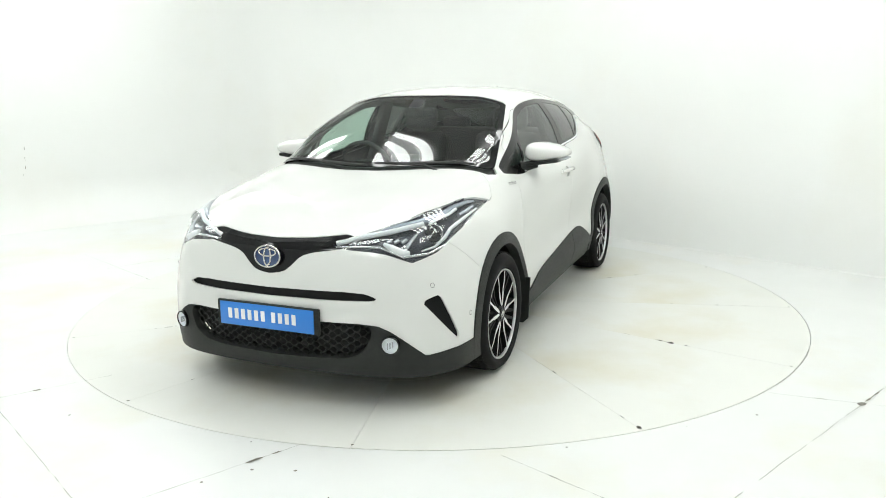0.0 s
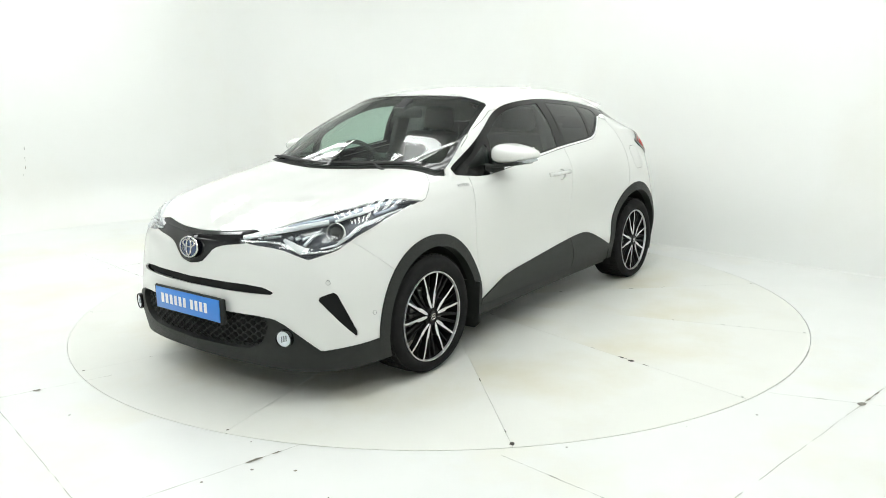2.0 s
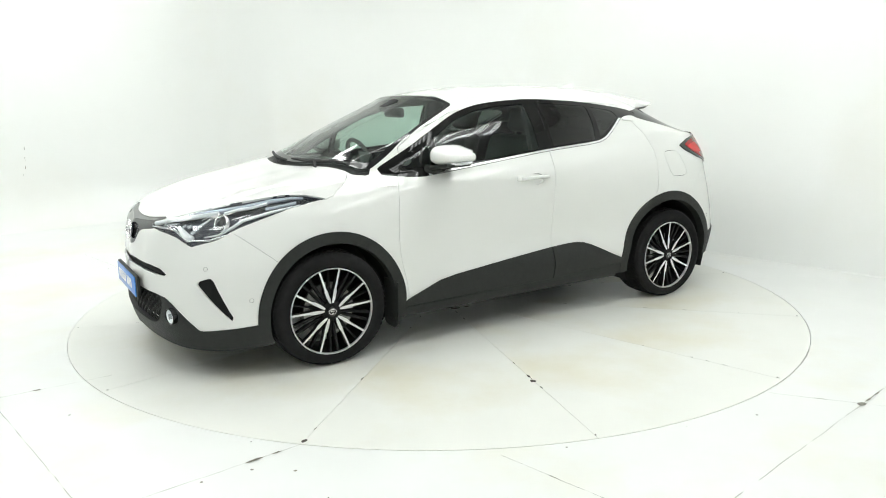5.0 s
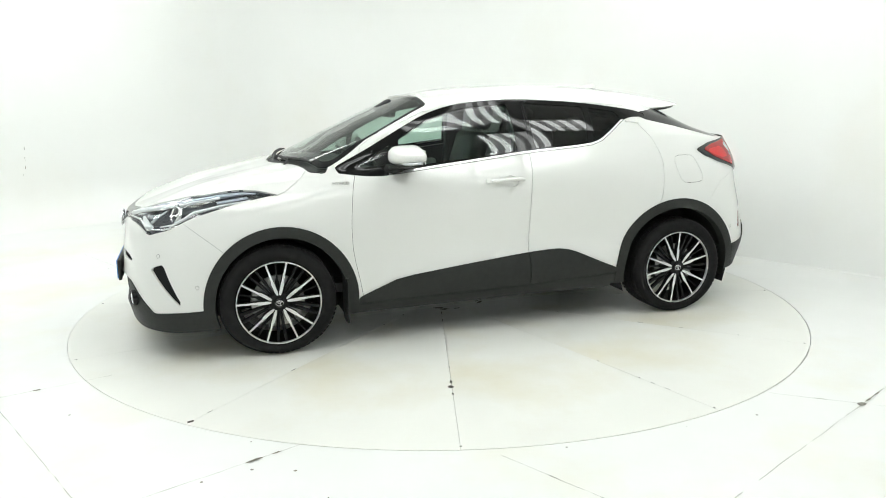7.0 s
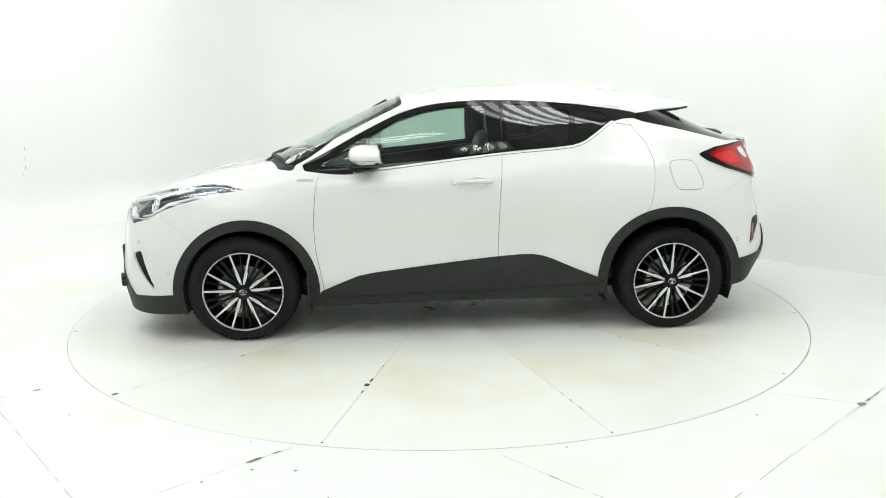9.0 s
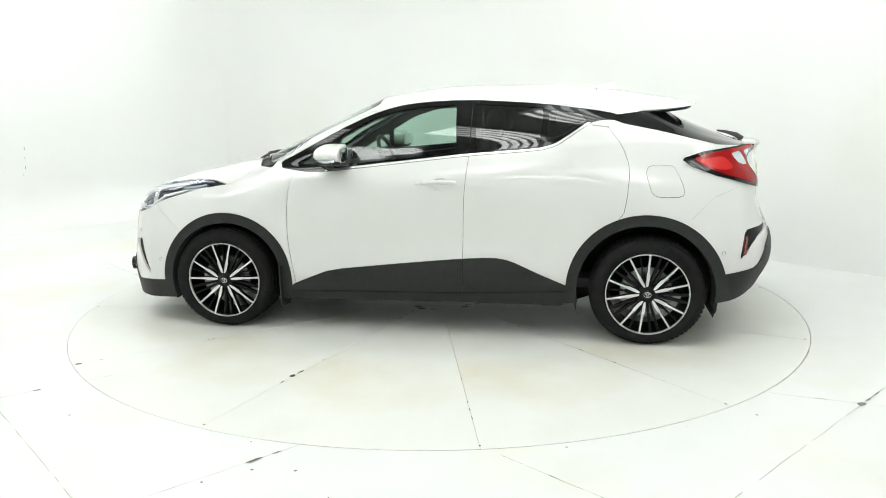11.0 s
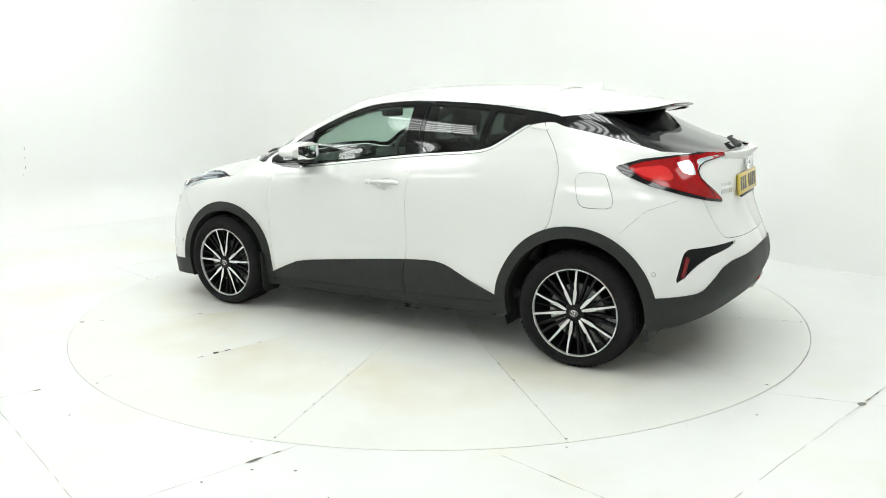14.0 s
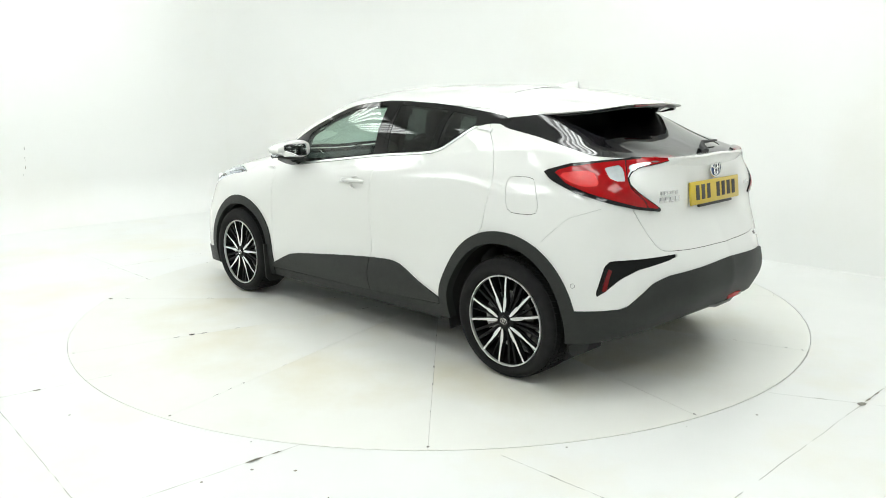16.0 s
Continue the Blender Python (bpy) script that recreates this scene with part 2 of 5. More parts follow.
def turntable():
    tt = thing("turntable", "round white painted turntable of twelve wedge panels", "turntable")
    SECT = radians(44.4)
    r0, gap = 0.30, 0.0009

    def wedge():
        bm = bmesh.new()
        n = 16
        half = math.pi / 12
        rows = []
        for r in (r0 + gap, 0.9, 1.6, R_TABLE - 0.0015):
            off = gap / r
            rows.append([(r * math.cos(t), r * math.sin(t)) for t in [(-half + off) + (2 * half - 2 * off) * i / n for i in range(n + 1)]])
        top = [[bm.verts.new((x, y, 0.0)) for x, y in row] for row in rows]
        for a, b in zip(top, top[1:]):
            for i in range(n):
                bm.faces.new((a[i], b[i], b[i + 1], a[i + 1]))
        rim = top[0] + [r[-1] for r in top[1:]] + top[-1][-2::-1] + [r[0] for r in top[-2:0:-1]]
        low = [bm.verts.new(v.co - Vector((0, 0, 0.02))) for v in rim]
        for i in range(len(rim)):
            j = (i + 1) % len(rim)
            bm.faces.new((rim[i], rim[j], low[j], low[i]))
        return finish(bm, TABLETOP, "panel", 0)
    me = wedge()
    for k in range(12):
        ob = new("panel", me)
        ob.parent = tt
        ob.matrix_basis = Matrix.Rotation(SECT + math.pi / 12 + k * math.pi / 6, 4, "Z")
    bm = bmesh.new()
    lathe(bm, [(0.0001, 0), (r0 - 0.02, 0.0), (r0 - 0.003, -0.001), (r0 - 0.003, -0.02)], 64, "z")
    part("centre_plate", bm, TABLETOP, tt, smooth=20)
    bm = bmesh.new()
    lathe(bm, [(0.0001, -0.012), (R_TABLE - 0.002, -0.012), (R_TABLE - 0.002, -0.03)], 96, "z")
    part("seam_bed", bm, SEAM, tt, "dark dirt in the seams", smooth=20)

    # chips in the paint along the seams, and worn patches round the centre plate
    rnd = random.Random(5)
    for k in range(26):
        a = rnd.uniform(0, 2 * math.pi)
        bm = bmesh.new()
        c = Vector((math.cos(a), math.sin(a), 0)) * rnd.uniform(.285, .33) + Vector((0, 0, .0022))
        size = rnd.uniform(.006, .022)
        e1, e2 = Vector((-math.sin(a), math.cos(a), 0)), Vector((math.cos(a), math.sin(a), 0))
        bm.faces.new([bm.verts.new(c + e1 * size * rnd.uniform(1.2, 2.6) * math.cos(t) + e2 * size * rnd.uniform(.4, .9) * math.sin(t)) for t in [2 * math.pi * j / 13 for j in range(13)]])
        part("worn_patch", bm, SEAM, tt, smooth=0)
    for k in range(12):
        a = SECT + k * math.pi / 6
        worn = k == 1
        spots = [(rnd.uniform(0.4, 2.4), rnd.uniform(0.0018, 0.0035), rnd.uniform(3, 9)) for _ in range(7 if worn else 4)]
        spots.append((2.44, 0.013 if k == 0 else 0.006, 1.3))
        if worn:
            spots += [(1.77, 0.013, 1.7), (1.70, 0.007, 4.0), (1.86, 0.005, 5.0)]
        for r, size, long in spots:
            bm = bmesh.new()
            e1, e2 = Vector((math.cos(a), math.sin(a), 0)), Vector((-math.sin(a), math.cos(a), 0))
            c = e1 * r + e2 * rnd.uniform(-0.4, 0.4) * size + Vector((0, 0, 0.0022))
            ring = []
            for j in range(11):
                t = 2 * math.pi * j / 11
                q = size * rnd.uniform(0.55, 1.25)
                ring.append(bm.verts.new(c + e1 * q * long * math.cos(t) + e2 * q * math.sin(t)))
            bm.faces.new(ring)
            part("paint_chip", bm, GRIME, tt, smooth=0)
    return tt


def floor_seams():
    def seam(name, p, q, w, seed, chips, label):
        rnd = random.Random(seed)
        bm = bmesh.new()
        p, q = Vector((*p, 0)), Vector((*q, 0))
        d = (q - p).normalized()
        s = Vector((-d.y, d.x, 0))
        n = max(6, int((q - p).length / 0.06))
        pts = [p.lerp(q, i / n) + s * rnd.uniform(-0.002, 0.002) for i in range(n + 1)]
        ws = [w * rnd.uniform(0.3, 1.2) for _ in pts]
        for i in range(n):
            if rnd.random() < 0.12:
                continue
            vs = [bm.verts.new(v + Vector((0, 0, 0.003))) for v in (pts[i] - s * ws[i], pts[i + 1] - s * ws[i + 1], pts[i + 1] + s * ws[i + 1], pts[i] + s * ws[i])]
            bm.faces.new(vs)
        for at, ln, wd in chips:
            c = p.lerp(q, at) + Vector((0, 0, 0.0035))
            bm.faces.new([bm.verts.new(c + d * ln * math.cos(t) * rnd.uniform(.7, 1.1) + s * wd * math.sin(t) * rnd.uniform(.6, 1.2)) for t in [2 * math.pi * j / 11 for j in range(11)]])
        tagged(part(name, bm, SEAM, smooth=0), label, "floor seam", kind="structure")
    for item in SEAMS:
        seam("floor_seam", *item, "thin dirty seam between floor sheets with dark chips")


def ceiling_lamp(m):
    lamp = thing("ceiling_lamp", "white ceiling light with five lit parallel tubes", "ceiling light", "ceiling lights over the turntable")
    bm = bmesh.new()
    box(bm, (0, 0, 0.06), (1.25, 1.55, 0.06), 0.01)
    part("housing", bm, HOUSING, lamp)
    for i in range(5):
        bm = bmesh.new()
        x = -0.5 + i * 0.25
        sweep(bm, [(x, -0.72, 0), (x, 0.72, 0)], 0.060, 8)
        part("tube", bm, TUBE, lamp, smooth=60)
    lamp.matrix_basis = m
    return lamp


def wall_marks():
    """Cracks and the outline of a small cover on the far wall."""
    rnd = random.Random(9)
    for a, z, w, h in MARKS:
        bm = bmesh.new()
        ring = []
        for j in range(9):
            t = 2 * math.pi * j / 9
            q = rnd.uniform(0.7, 1.2)
            ring.append(bm.verts.new(floor_point(a + w * q * math.cos(t), D2 - 0.004, z + h * q * math.sin(t))))
        bm.faces.new(ring)
        tagged(part("wall_crack", bm, SEAM, smooth=0), "small dark crack in the white wall paint", "crack", kind="structure")


def floor_specks():
    rnd = random.Random(21)
    for k in range(20):
        x, y = rnd.uniform(-2.6, 2.6), rnd.uniform(-3.1, -1.6)
        if math.hypot(x, y) < R_TABLE + 0.03:
            continue
        bm = bmesh.new()
        s = rnd.uniform(0.003, 0.008)
        bm.faces.new([bm.verts.new((x + s * rnd.uniform(.6, 1.3) * math.cos(t), y + s * rnd.uniform(.6, 1.3) * math.sin(t), 0.003)) for t in [2 * math.pi * j / 7 for j in range(7)]])
        tagged(part("floor_speck", bm, SEAM, smooth=0), "small dark speck on the white floor", "speck", kind="structure")


SEAMS = [
    ((-1.30, -2.99), (-0.60, -2.405), 0.0012, 1, [(0.766, 0.045, 0.009), (0.88, 0.025, 0.006)]),
    ((-2.60, -2.118), (-1.76, -1.548), 0.0010, 2, [(0.646, 0.020, 0.009)]),
    ((-2.40, -1.675), (-1.36, -2.84), 0.0011, 3, [(0.1, 0.02, 0.004)]),
    ((1.073, -2.883), (2.50, -1.600), 0.0013, 4, [(0.648, 0.035, 0.020), (0.69, 0.03, 0.007), (0.75, 0.03, 0.005)]),
    ((0.20, -2.48), (0.72, -3.00), 0.0011, 5, [(0.45, 0.03, 0.004), (0.8, 0.03, 0.004)]),
    ((1.62, -1.90), (2.10, -2.08), 0.0009, 6, [(0.45, 0.03, 0.004)]),
    ((-3.4, 1.73), (-2.35, 0.62), 0.0009, 7, [(0.95, 0.02, 0.005)]),
    ((-2.9, 1.05), (-2.20, 1.80), 0.0009, 8, [(0.3, 0.02, 0.004)]),
]
MARKS = [(-1.163, 0.905, 0.003, 0.022), (-1.169, 0.78, 0.002, 0.03), (-1.175, 0.68, 0.003, 0.022), (-1.202, 0.60, 0.002, 0.015)]
studio()
wall_marks()
TABLE = turntable()
floor_seams()
floor_specks()
YAW = math.degrees(math.atan2(N1.y, N1.x))
# The last three are added off the grid to brighten walls and car flank.
LAMPS = [floor_point(a, b) for a in (-0.15, -2.9, -5.7) for b in (-4.9, -1.95, 1.0, 4.1)] + [floor_point(0.85, -0.45), floor_point(0.85, -3.4), floor_point(-1.5, 4.1)]
first = ceiling_lamp(pose(LAMPS[0].x, LAMPS[0].y, 4.0, 0, 0, YAW))
for at in LAMPS[1:]:
    copy_thing(first, pose(at.x, at.y, 4.0, 0, 0, YAW))


# ---- the car: one smooth skin, cut into its panels ----
def spline(pts, u):
    """Points on a Catmull-Rom curve through pts at the parameters u."""
    p = np.asarray(pts, float)
    p = np.vstack([2 * p[0] - p[1], p, 2 * p[-1] - p[-2]])
    u = np.clip(np.asarray(u, float), 0, len(pts) - 1 - 1e-9)
    i = np.floor(u).astype(int)
    t = (u - i)[:, None]
    a, b, c, d = p[i], p[i + 1], p[i + 2], p[i + 3]
    return 0.5 * (2 * b + (c - a) * t + (2 * a - 5 * b + 4 * c - d) * t * t + (3 * b - a - 3 * c + d) * t ** 3)


# side rails from the nose's centre round the flank to the tail's centre: x, y, z
RAIL_SILL = [(2.08, 0, .185), (2.05, .35, .18), (1.97, .62, .17), (1.82, .79, .17), (1.62, .855, .18), (1.24, .875, .20), (.76, .85, .20),
             (-.3, .845, .215), (-.95, .85, .235), (-1.4, .875, .27), (-1.80, .845, .27), (-2.0, .66, .315), (-2.125, .35, .375), (-2.16, 0, .39)]
RAIL_LOW = [(2.115, 0, .34), (2.085, .35, .34), (2.0, .62, .34), (1.83, .80, .34), (1.63, .865, .36), (1.24, .89, .37), (.76, .872, .37),
            (-.3, .885, .38), (-.95, .88, .40), (-1.4, .893, .40), (-1.81, .86, .43), (-2.055, .675, .46), (-2.172, .36, .495), (-2.205, 0, .505)]
RAIL_MID = [(2.112, 0, .52), (2.078, .35, .52), (1.982, .62, .53), (1.83, .785, .54), (1.64, .85, .55), (1.24, .885, .58), (.76, .855, .56),
            (-.3, .85, .55), (-.95, .86, .57), (-1.4, .893, .62), (-1.81, .845, .62), (-2.032, .675, .62), (-2.152, .36, .63), (-2.185, 0, .64)]
RAIL_UPPER = [(2.095, 0, .68), (2.055, .35, .69), (1.965, .59, .71), (1.82, .725, .745), (1.62, .80, .78), (1.24, .845, .80), (.76, .845, .80),
              (-.3, .868, .80), (-.95, .865, .84), (-1.4, .868, .86), (-1.795, .805, .85), (-1.985, .655, .84), (-2.072, .355, .84), (-2.085, 0, .84)]
RAIL_SHOULDER = [(2.085, 0, .75), (2.035, .35, .77), (1.925, .56, .81), (1.80, .68, .84), (1.61, .75, .875), (1.24, .79, .905), (.76, .82, .93),
                 (-.3, .858, .97), (-.95, .84, 1.0), (-1.4, .818, 1.02), (-1.77, .758, 1.02), (-1.99, .60, 1.0), (-2.068, .3, .99), (-2.065, 0, .99)]
RAIL_BELT = [(2.065, 0, .79), (2.0, .34, .815), (1.89, .51, .855), (1.76, .61, .89), (1.58, .67, .925), (1.24, .715, .975), (.76, .755, 1.02),
             (-.3, .785, 1.10), (-.95, .772, 1.155), (-1.4, .735, 1.19), (-1.75, .672, 1.165), (-1.95, .53, 1.15), (-2.06, .27, 1.135), (-2.08, 0, 1.13)]
RAILS = [RAIL_SILL, RAIL_LOW, RAIL_MID, RAIL_UPPER, RAIL_SHOULDER, RAIL_BELT]
# rows of the upper skin from the belt to the middle of the car
TOP_BONNET_FRONT = [(1.76, .61, .89), (1.84, .50, .878), (1.92, .37, .855), (1.99, .25, .828), (2.04, .12, .805), (2.065, 0, .79)]
TOP_BONNET_1 = [(1.58, .67, .925), (1.62, .55, .943), (1.655, .42, .945), (1.68, .28, .935), (1.70, .14, .925), (1.70, 0, .92)]
TOP_BONNET_2 = [(1.24, .715, .975), (1.29, .60, 1.003), (1.34, .46, 1.012), (1.37, .31, 1.008), (1.39, .16, 1.0), (1.40, 0, .998)]
TOP_COWL = [(.96, .737, 1.005), (1.0, .67, 1.045), (1.06, .53, 1.062), (1.11, .36, 1.06), (1.14, .18, 1.055), (1.15, 0, 1.052)]
TOP_PILLAR = [(.62, .765, 1.035), (.63, .735, 1.13), (.62, .668, 1.228), (.69, .45, 1.245), (.74, .22, 1.25), (.76, 0, 1.252)]
TOP_HEADER = [(.22, .775, 1.065), (.23, .70, 1.25), (.23, .565, 1.412), (.26, .40, 1.447), (.285, .2, 1.456), (.29, 0, 1.458)]
TOP_ROOF_1 = [(-.1, .78, 1.085), (-.1, .715, 1.26), (-.1, .60, 1.432), (-.1, .42, 1.485), (-.1, .21, 1.507), (-.1, 0, 1.512)]
TOP_ROOF_2 = [(-.6, .785, 1.125), (-.6, .715, 1.28), (-.6, .60, 1.425), (-.6, .42, 1.49), (-.6, .21, 1.517), (-.6, 0, 1.523)]
TOP_ROOF_3 = [(-1.1, .76, 1.17), (-1.1, .685, 1.29), (-1.1, .59, 1.382), (-1.1, .42, 1.462), (-1.1, .21, 1.490), (-1.1, 0, 1.497)]
TOP_TAIL_1 = [(-1.4, .725, 1.19), (-1.40, .65, 1.255), (-1.40, .565, 1.32), (-1.40, .42, 1.38), (-1.41, .21, 1.40), (-1.41, 0, 1.405)]
TOP_TAIL_2 = [(-1.75, .635, 1.175), (-1.74, .575, 1.20), (-1.73, .49, 1.22), (-1.735, .34, 1.245), (-1.74, .17, 1.255), (-1.74, 0, 1.26)]
TOP_LIP = [(-1.95, .50, 1.15), (-1.98, .43, 1.147), (-2.02, .35, 1.142), (-2.05, .25, 1.138), (-2.07, .12, 1.133), (-2.08, 0, 1.13)]
TOPS = [TOP_BONNET_FRONT, TOP_BONNET_1, TOP_BONNET_2, TOP_COWL, TOP_PILLAR, TOP_HEADER, TOP_ROOF_1, TOP_ROOF_2, TOP_ROOF_3, TOP_TAIL_1, TOP_TAIL_2, TOP_LIP]


def car_skin():
    """The half skin, y >= 0: vertices, quads, and a mark for upper faces."""
    xs = np.linspace(1.76, -1.95, 172)
    fine = np.linspace(3, 11, 4001)
    bx = spline(RAIL_BELT, fine)[:, 0]
    side_u = np.interp(-xs, -bx, fine)
    nf, nr, nv = 36, 30, 64
    u = np.concatenate([np.linspace(0, 3, nf, endpoint=False), side_u, np.linspace(11, 13, nr + 1)[1:]])
    grid = np.stack([spline(r, u) for r in RAILS])                     # rails x u x 3
    v = np.linspace(0, len(RAILS) - 1, nv)
    A = np.stack([spline(grid[:, k], v) for k in range(len(u))], 1)     # v x u x 3
    # upper skin
    fb = np.linspace(0, len(TOPS) - 1, 4001)
    tops = np.array(TOPS)
    bxe = spline(tops[:, 0], fb)[:, 0]
    srow = np.interp(-xs, -bxe, fb)
    # the windscreen is a face of its own: the curve breaks at the cowl and the header
    def broken(pts, at):
        out = np.empty((len(at), 3))
        for lo, hi in ((0, 3), (3, 5), (5, len(pts) - 1)):
            m = (at >= lo) & (at <= hi)
            out[m] = spline(pts[lo:hi + 1], at[m] - lo)
        return out
    cols = np.stack([(broken if j > 1 else spline)(tops[:, j], srow) for j in range(6)], 1)
    w = np.linspace(0, 5, nf + 1)
    def creased(pts):
        out = np.empty((len(w), 3))
        for lo, hi in ((0, 2), (2, 5)):
            m = (w >= lo) & (w <= hi)
            out[m] = spline(pts[lo:hi + 1], w[m] - lo)
        return out
    mixing = np.clip((srow - 3.0) / 0.3, 0, 1) * np.clip((8.8 - srow) / 0.6, 0, 1) * 0.85
    B = np.stack([spline(cols[k], w) * (1 - mixing[k]) + creased(cols[k]) * mixing[k] for k in range(len(xs))])   # s x w x 3
    edge = A[-1]
    ww = (1 - w / 5)[:, None]
    # meet the side skin exactly along the belt, the nose and the tail
    for k in range(len(xs)):
        B[k] += (edge[nf + k] - B[k, 0])[None] * ww ** 3
    front = edge[:nf + 1][::-1]
    d0 = front - B[0]
    for k in range(14):
        B[k] += d0 * (1 - k / 14) ** 2
    rear_w = np.linspace(0, nr, nf + 1)
    back = edge[nf + len(xs) - 1:]
    back = np.stack([np.interp(rear_w, np.arange(nr + 1), back[:, c]) for c in range(3)], 1)
    d1 = back - B[-1]
    for k in range(14):
        B[-1 - k] += d1 * (1 - k / 14) ** 2
    V = np.vstack([A.reshape(-1, 3), B.reshape(-1, 3)])
    na, nu = A.shape[:2]
    ns, nw = B.shape[:2]
    F, up = [], []
    for i in range(na - 1):
        for j in range(nu - 1):
            F.append((i * nu + j, i * nu + j + 1, (i + 1) * nu + j + 1, (i + 1) * nu + j))
            up.append(0)
    o = na * nu
    for i in range(ns - 1):
        for j in range(nw - 1):
            F.append((o + i * nw + j, o + (i + 1) * nw + j, o + (i + 1) * nw + j + 1, o + i * nw + j + 1))
            up.append(1)
    # weld the shared border
    key, idx, remap = {}, [], np.zeros(len(V), int)
    for i, p in enumerate(np.round(V, 4)):
        k = tuple(p)
        if k not in key:
            key[k] = len(idx)
            idx.append(i)
        remap[i] = key[k]
    V = V[idx]
    V[:, 1] = np.maximum(V[:, 1], 0)
    F2, up2 = [], []
    for f, m in zip(F, up):
        g = []
        for i in f:
            if remap[i] not in g:
                g.append(int(remap[i]))
        if len(g) > 2:
            F2.append(tuple(g))
            up2.append(m)
    return V, F2, up2


class Skin:
    def __init__(self, V, F, up):
        self.V = [tuple(p) for p in V]
        self.F, self.up, self.lab = list(F), list(up), ["body"] * len(F)

    def cut(self, g, label, only=("body",), side=None, zone=None):
        """Split faces labelled `only` along g = 0; where g < 0 they take the label."""
        P = np.array(self.V)
        G = g(P)
        cache = {}
        F, up, lab = [], [], []
        for f, u, l in zip(self.F, self.up, self.lab):
            if l not in only or (side is not None and u != side) or (zone and not zone(P[f[0]])):
                F.append(f), up.append(u), lab.append(l)
                continue
            gs = [G[i] for i in f]
            if min(gs) >= 0:
                F.append(f), up.append(u), lab.append(l)
            elif max(gs) <= 0:
                F.append(f), up.append(u), lab.append(label)
            else:
                neg, pos = [], []
                n = len(f)
                for k in range(n):
                    a, b = f[k], f[(k + 1) % n]
                    ga, gb = G[a], G[b]
                    (neg if ga < 0 else pos).append(a)
                    if (ga < 0) != (gb < 0):
                        e = (min(a, b), max(a, b))
                        if e not in cache:
                            t = G[e[0]] / (G[e[0]] - G[e[1]])
                            p, q = self.V[e[0]], self.V[e[1]]
                            self.V.append(tuple(p[c] + t * (q[c] - p[c]) for c in range(3)))
                            cache[e] = len(self.V) - 1
                        neg.append(cache[e]), pos.append(cache[e])
                for poly, name in ((neg, label), (pos, l)):
                    if len(set(poly)) > 2:
                        F.append(tuple(poly)), up.append(u), lab.append(name)
        self.F, self.up, self.lab = F, up, lab
        # faces beside a cut that were left whole take up the new vertices
        if cache:
            owner = {}
            for i, f in enumerate(self.F):
                n = len(f)
                for k in range(n):
                    a, b = f[k], f[(k + 1) % n]
                    owner.setdefault((min(a, b), max(a, b)), []).append(i)
            for e, vn in cache.items():
                for i in owner.get(e, ()):
                    f = list(self.F[i])
                    n = len(f)
                    for k in range(n):
                        if {f[k], f[(k + 1) % n]} == set(e):
                            f.insert(k + 1, vn)
                            break
                    self.F[i] = tuple(f)


def inside(poly, coords, grow=0.0, rounded=1):
    """Signed distance to an outline, in the plane that coords picks."""
    q = np.array(poly, float)
    for _ in range(rounded):
        a, b = q, np.roll(q, -1, 0)
        q = np.stack([a * .8 + b * .2, a * .2 + b * .8], 1).reshape(-1, 2)

    def g(P):
        c = coords(P)
        d = np.full(len(P), 1e9)
        ins = np.zeros(len(P), bool)
        for a, b in zip(q, np.roll(q, -1, 0)):
            ab = b - a
            t = np.clip(((c - a) @ ab) / (ab @ ab + 1e-12), 0, 1)
            d = np.minimum(d, np.hypot(*(c - a - t[:, None] * ab).T))
            cross = ((a[1] > c[:, 1]) != (b[1] > c[:, 1])) & (c[:, 0] < (b[0] - a[0]) * (c[:, 1] - a[1]) / (b[1] - a[1] + 1e-12) + a[0])
            ins ^= cross
        return np.where(ins, -d, d) - grow
    return g


def line(pts, coords):
    """Signed distance from a broken line, positive on its left."""
    q = np.array(pts, float)

    def g(P):
        c = coords(P)
        best = np.full(len(P), 1e9)
        sign = np.ones(len(P))
        for a, b in zip(q, q[1:]):
            ab = b - a
            t = np.clip(((c - a) @ ab) / (ab @ ab), 0, 1)
            r = c - a - t[:, None] * ab
            d = np.hypot(r[:, 0], r[:, 1])
            s = ab[0] * (c[:, 1] - a[1]) - ab[1] * (c[:, 0] - a[0])
            near = d < best - 1e-9
            best = np.where(near, d, best)
            sign = np.where(near, np.sign(s), sign)
        return best * sign
    return g


def XZ(P): return P[:, [0, 2]]
def YZ(P): return P[:, [1, 2]]
def XY(P): return P[:, [0, 1]]
def NOSE(P): return np.stack([P[:, 0] - P[:, 1], P[:, 2]], 1)      # round the front corner
def TAIL(P): return np.stack([-P[:, 0] - P[:, 1], P[:, 2]], 1)     # round the rear corner


HUB_F, HUB_R, HUB_Y, HUB_Z = 1.239, -1.401, 0.872, 0.306
ARCH_F, ARCH_R = (1.215, .305, .375, .437), (-1.385, .318, .395, .458)
GAPW = 0.0014


def circle(cx, cz, r):
    return lambda P: np.hypot(P[:, 0] - cx, P[:, 2] - cz) - r


def shut(sk, g, name, only=("body",), zone=None, w=GAPW, side=None):
    """A shut line: where g < 0 is the panel `name`, with a narrow gap round it."""
    sk.cut(lambda P: g(P) - w, "new_gap", only, side, zone)
    sk.cut(lambda P: g(P) + w, name, ("new_gap",), side, zone)
    sk.lab = ["gap_" + name if l == "new_gap" else l for l in sk.lab]


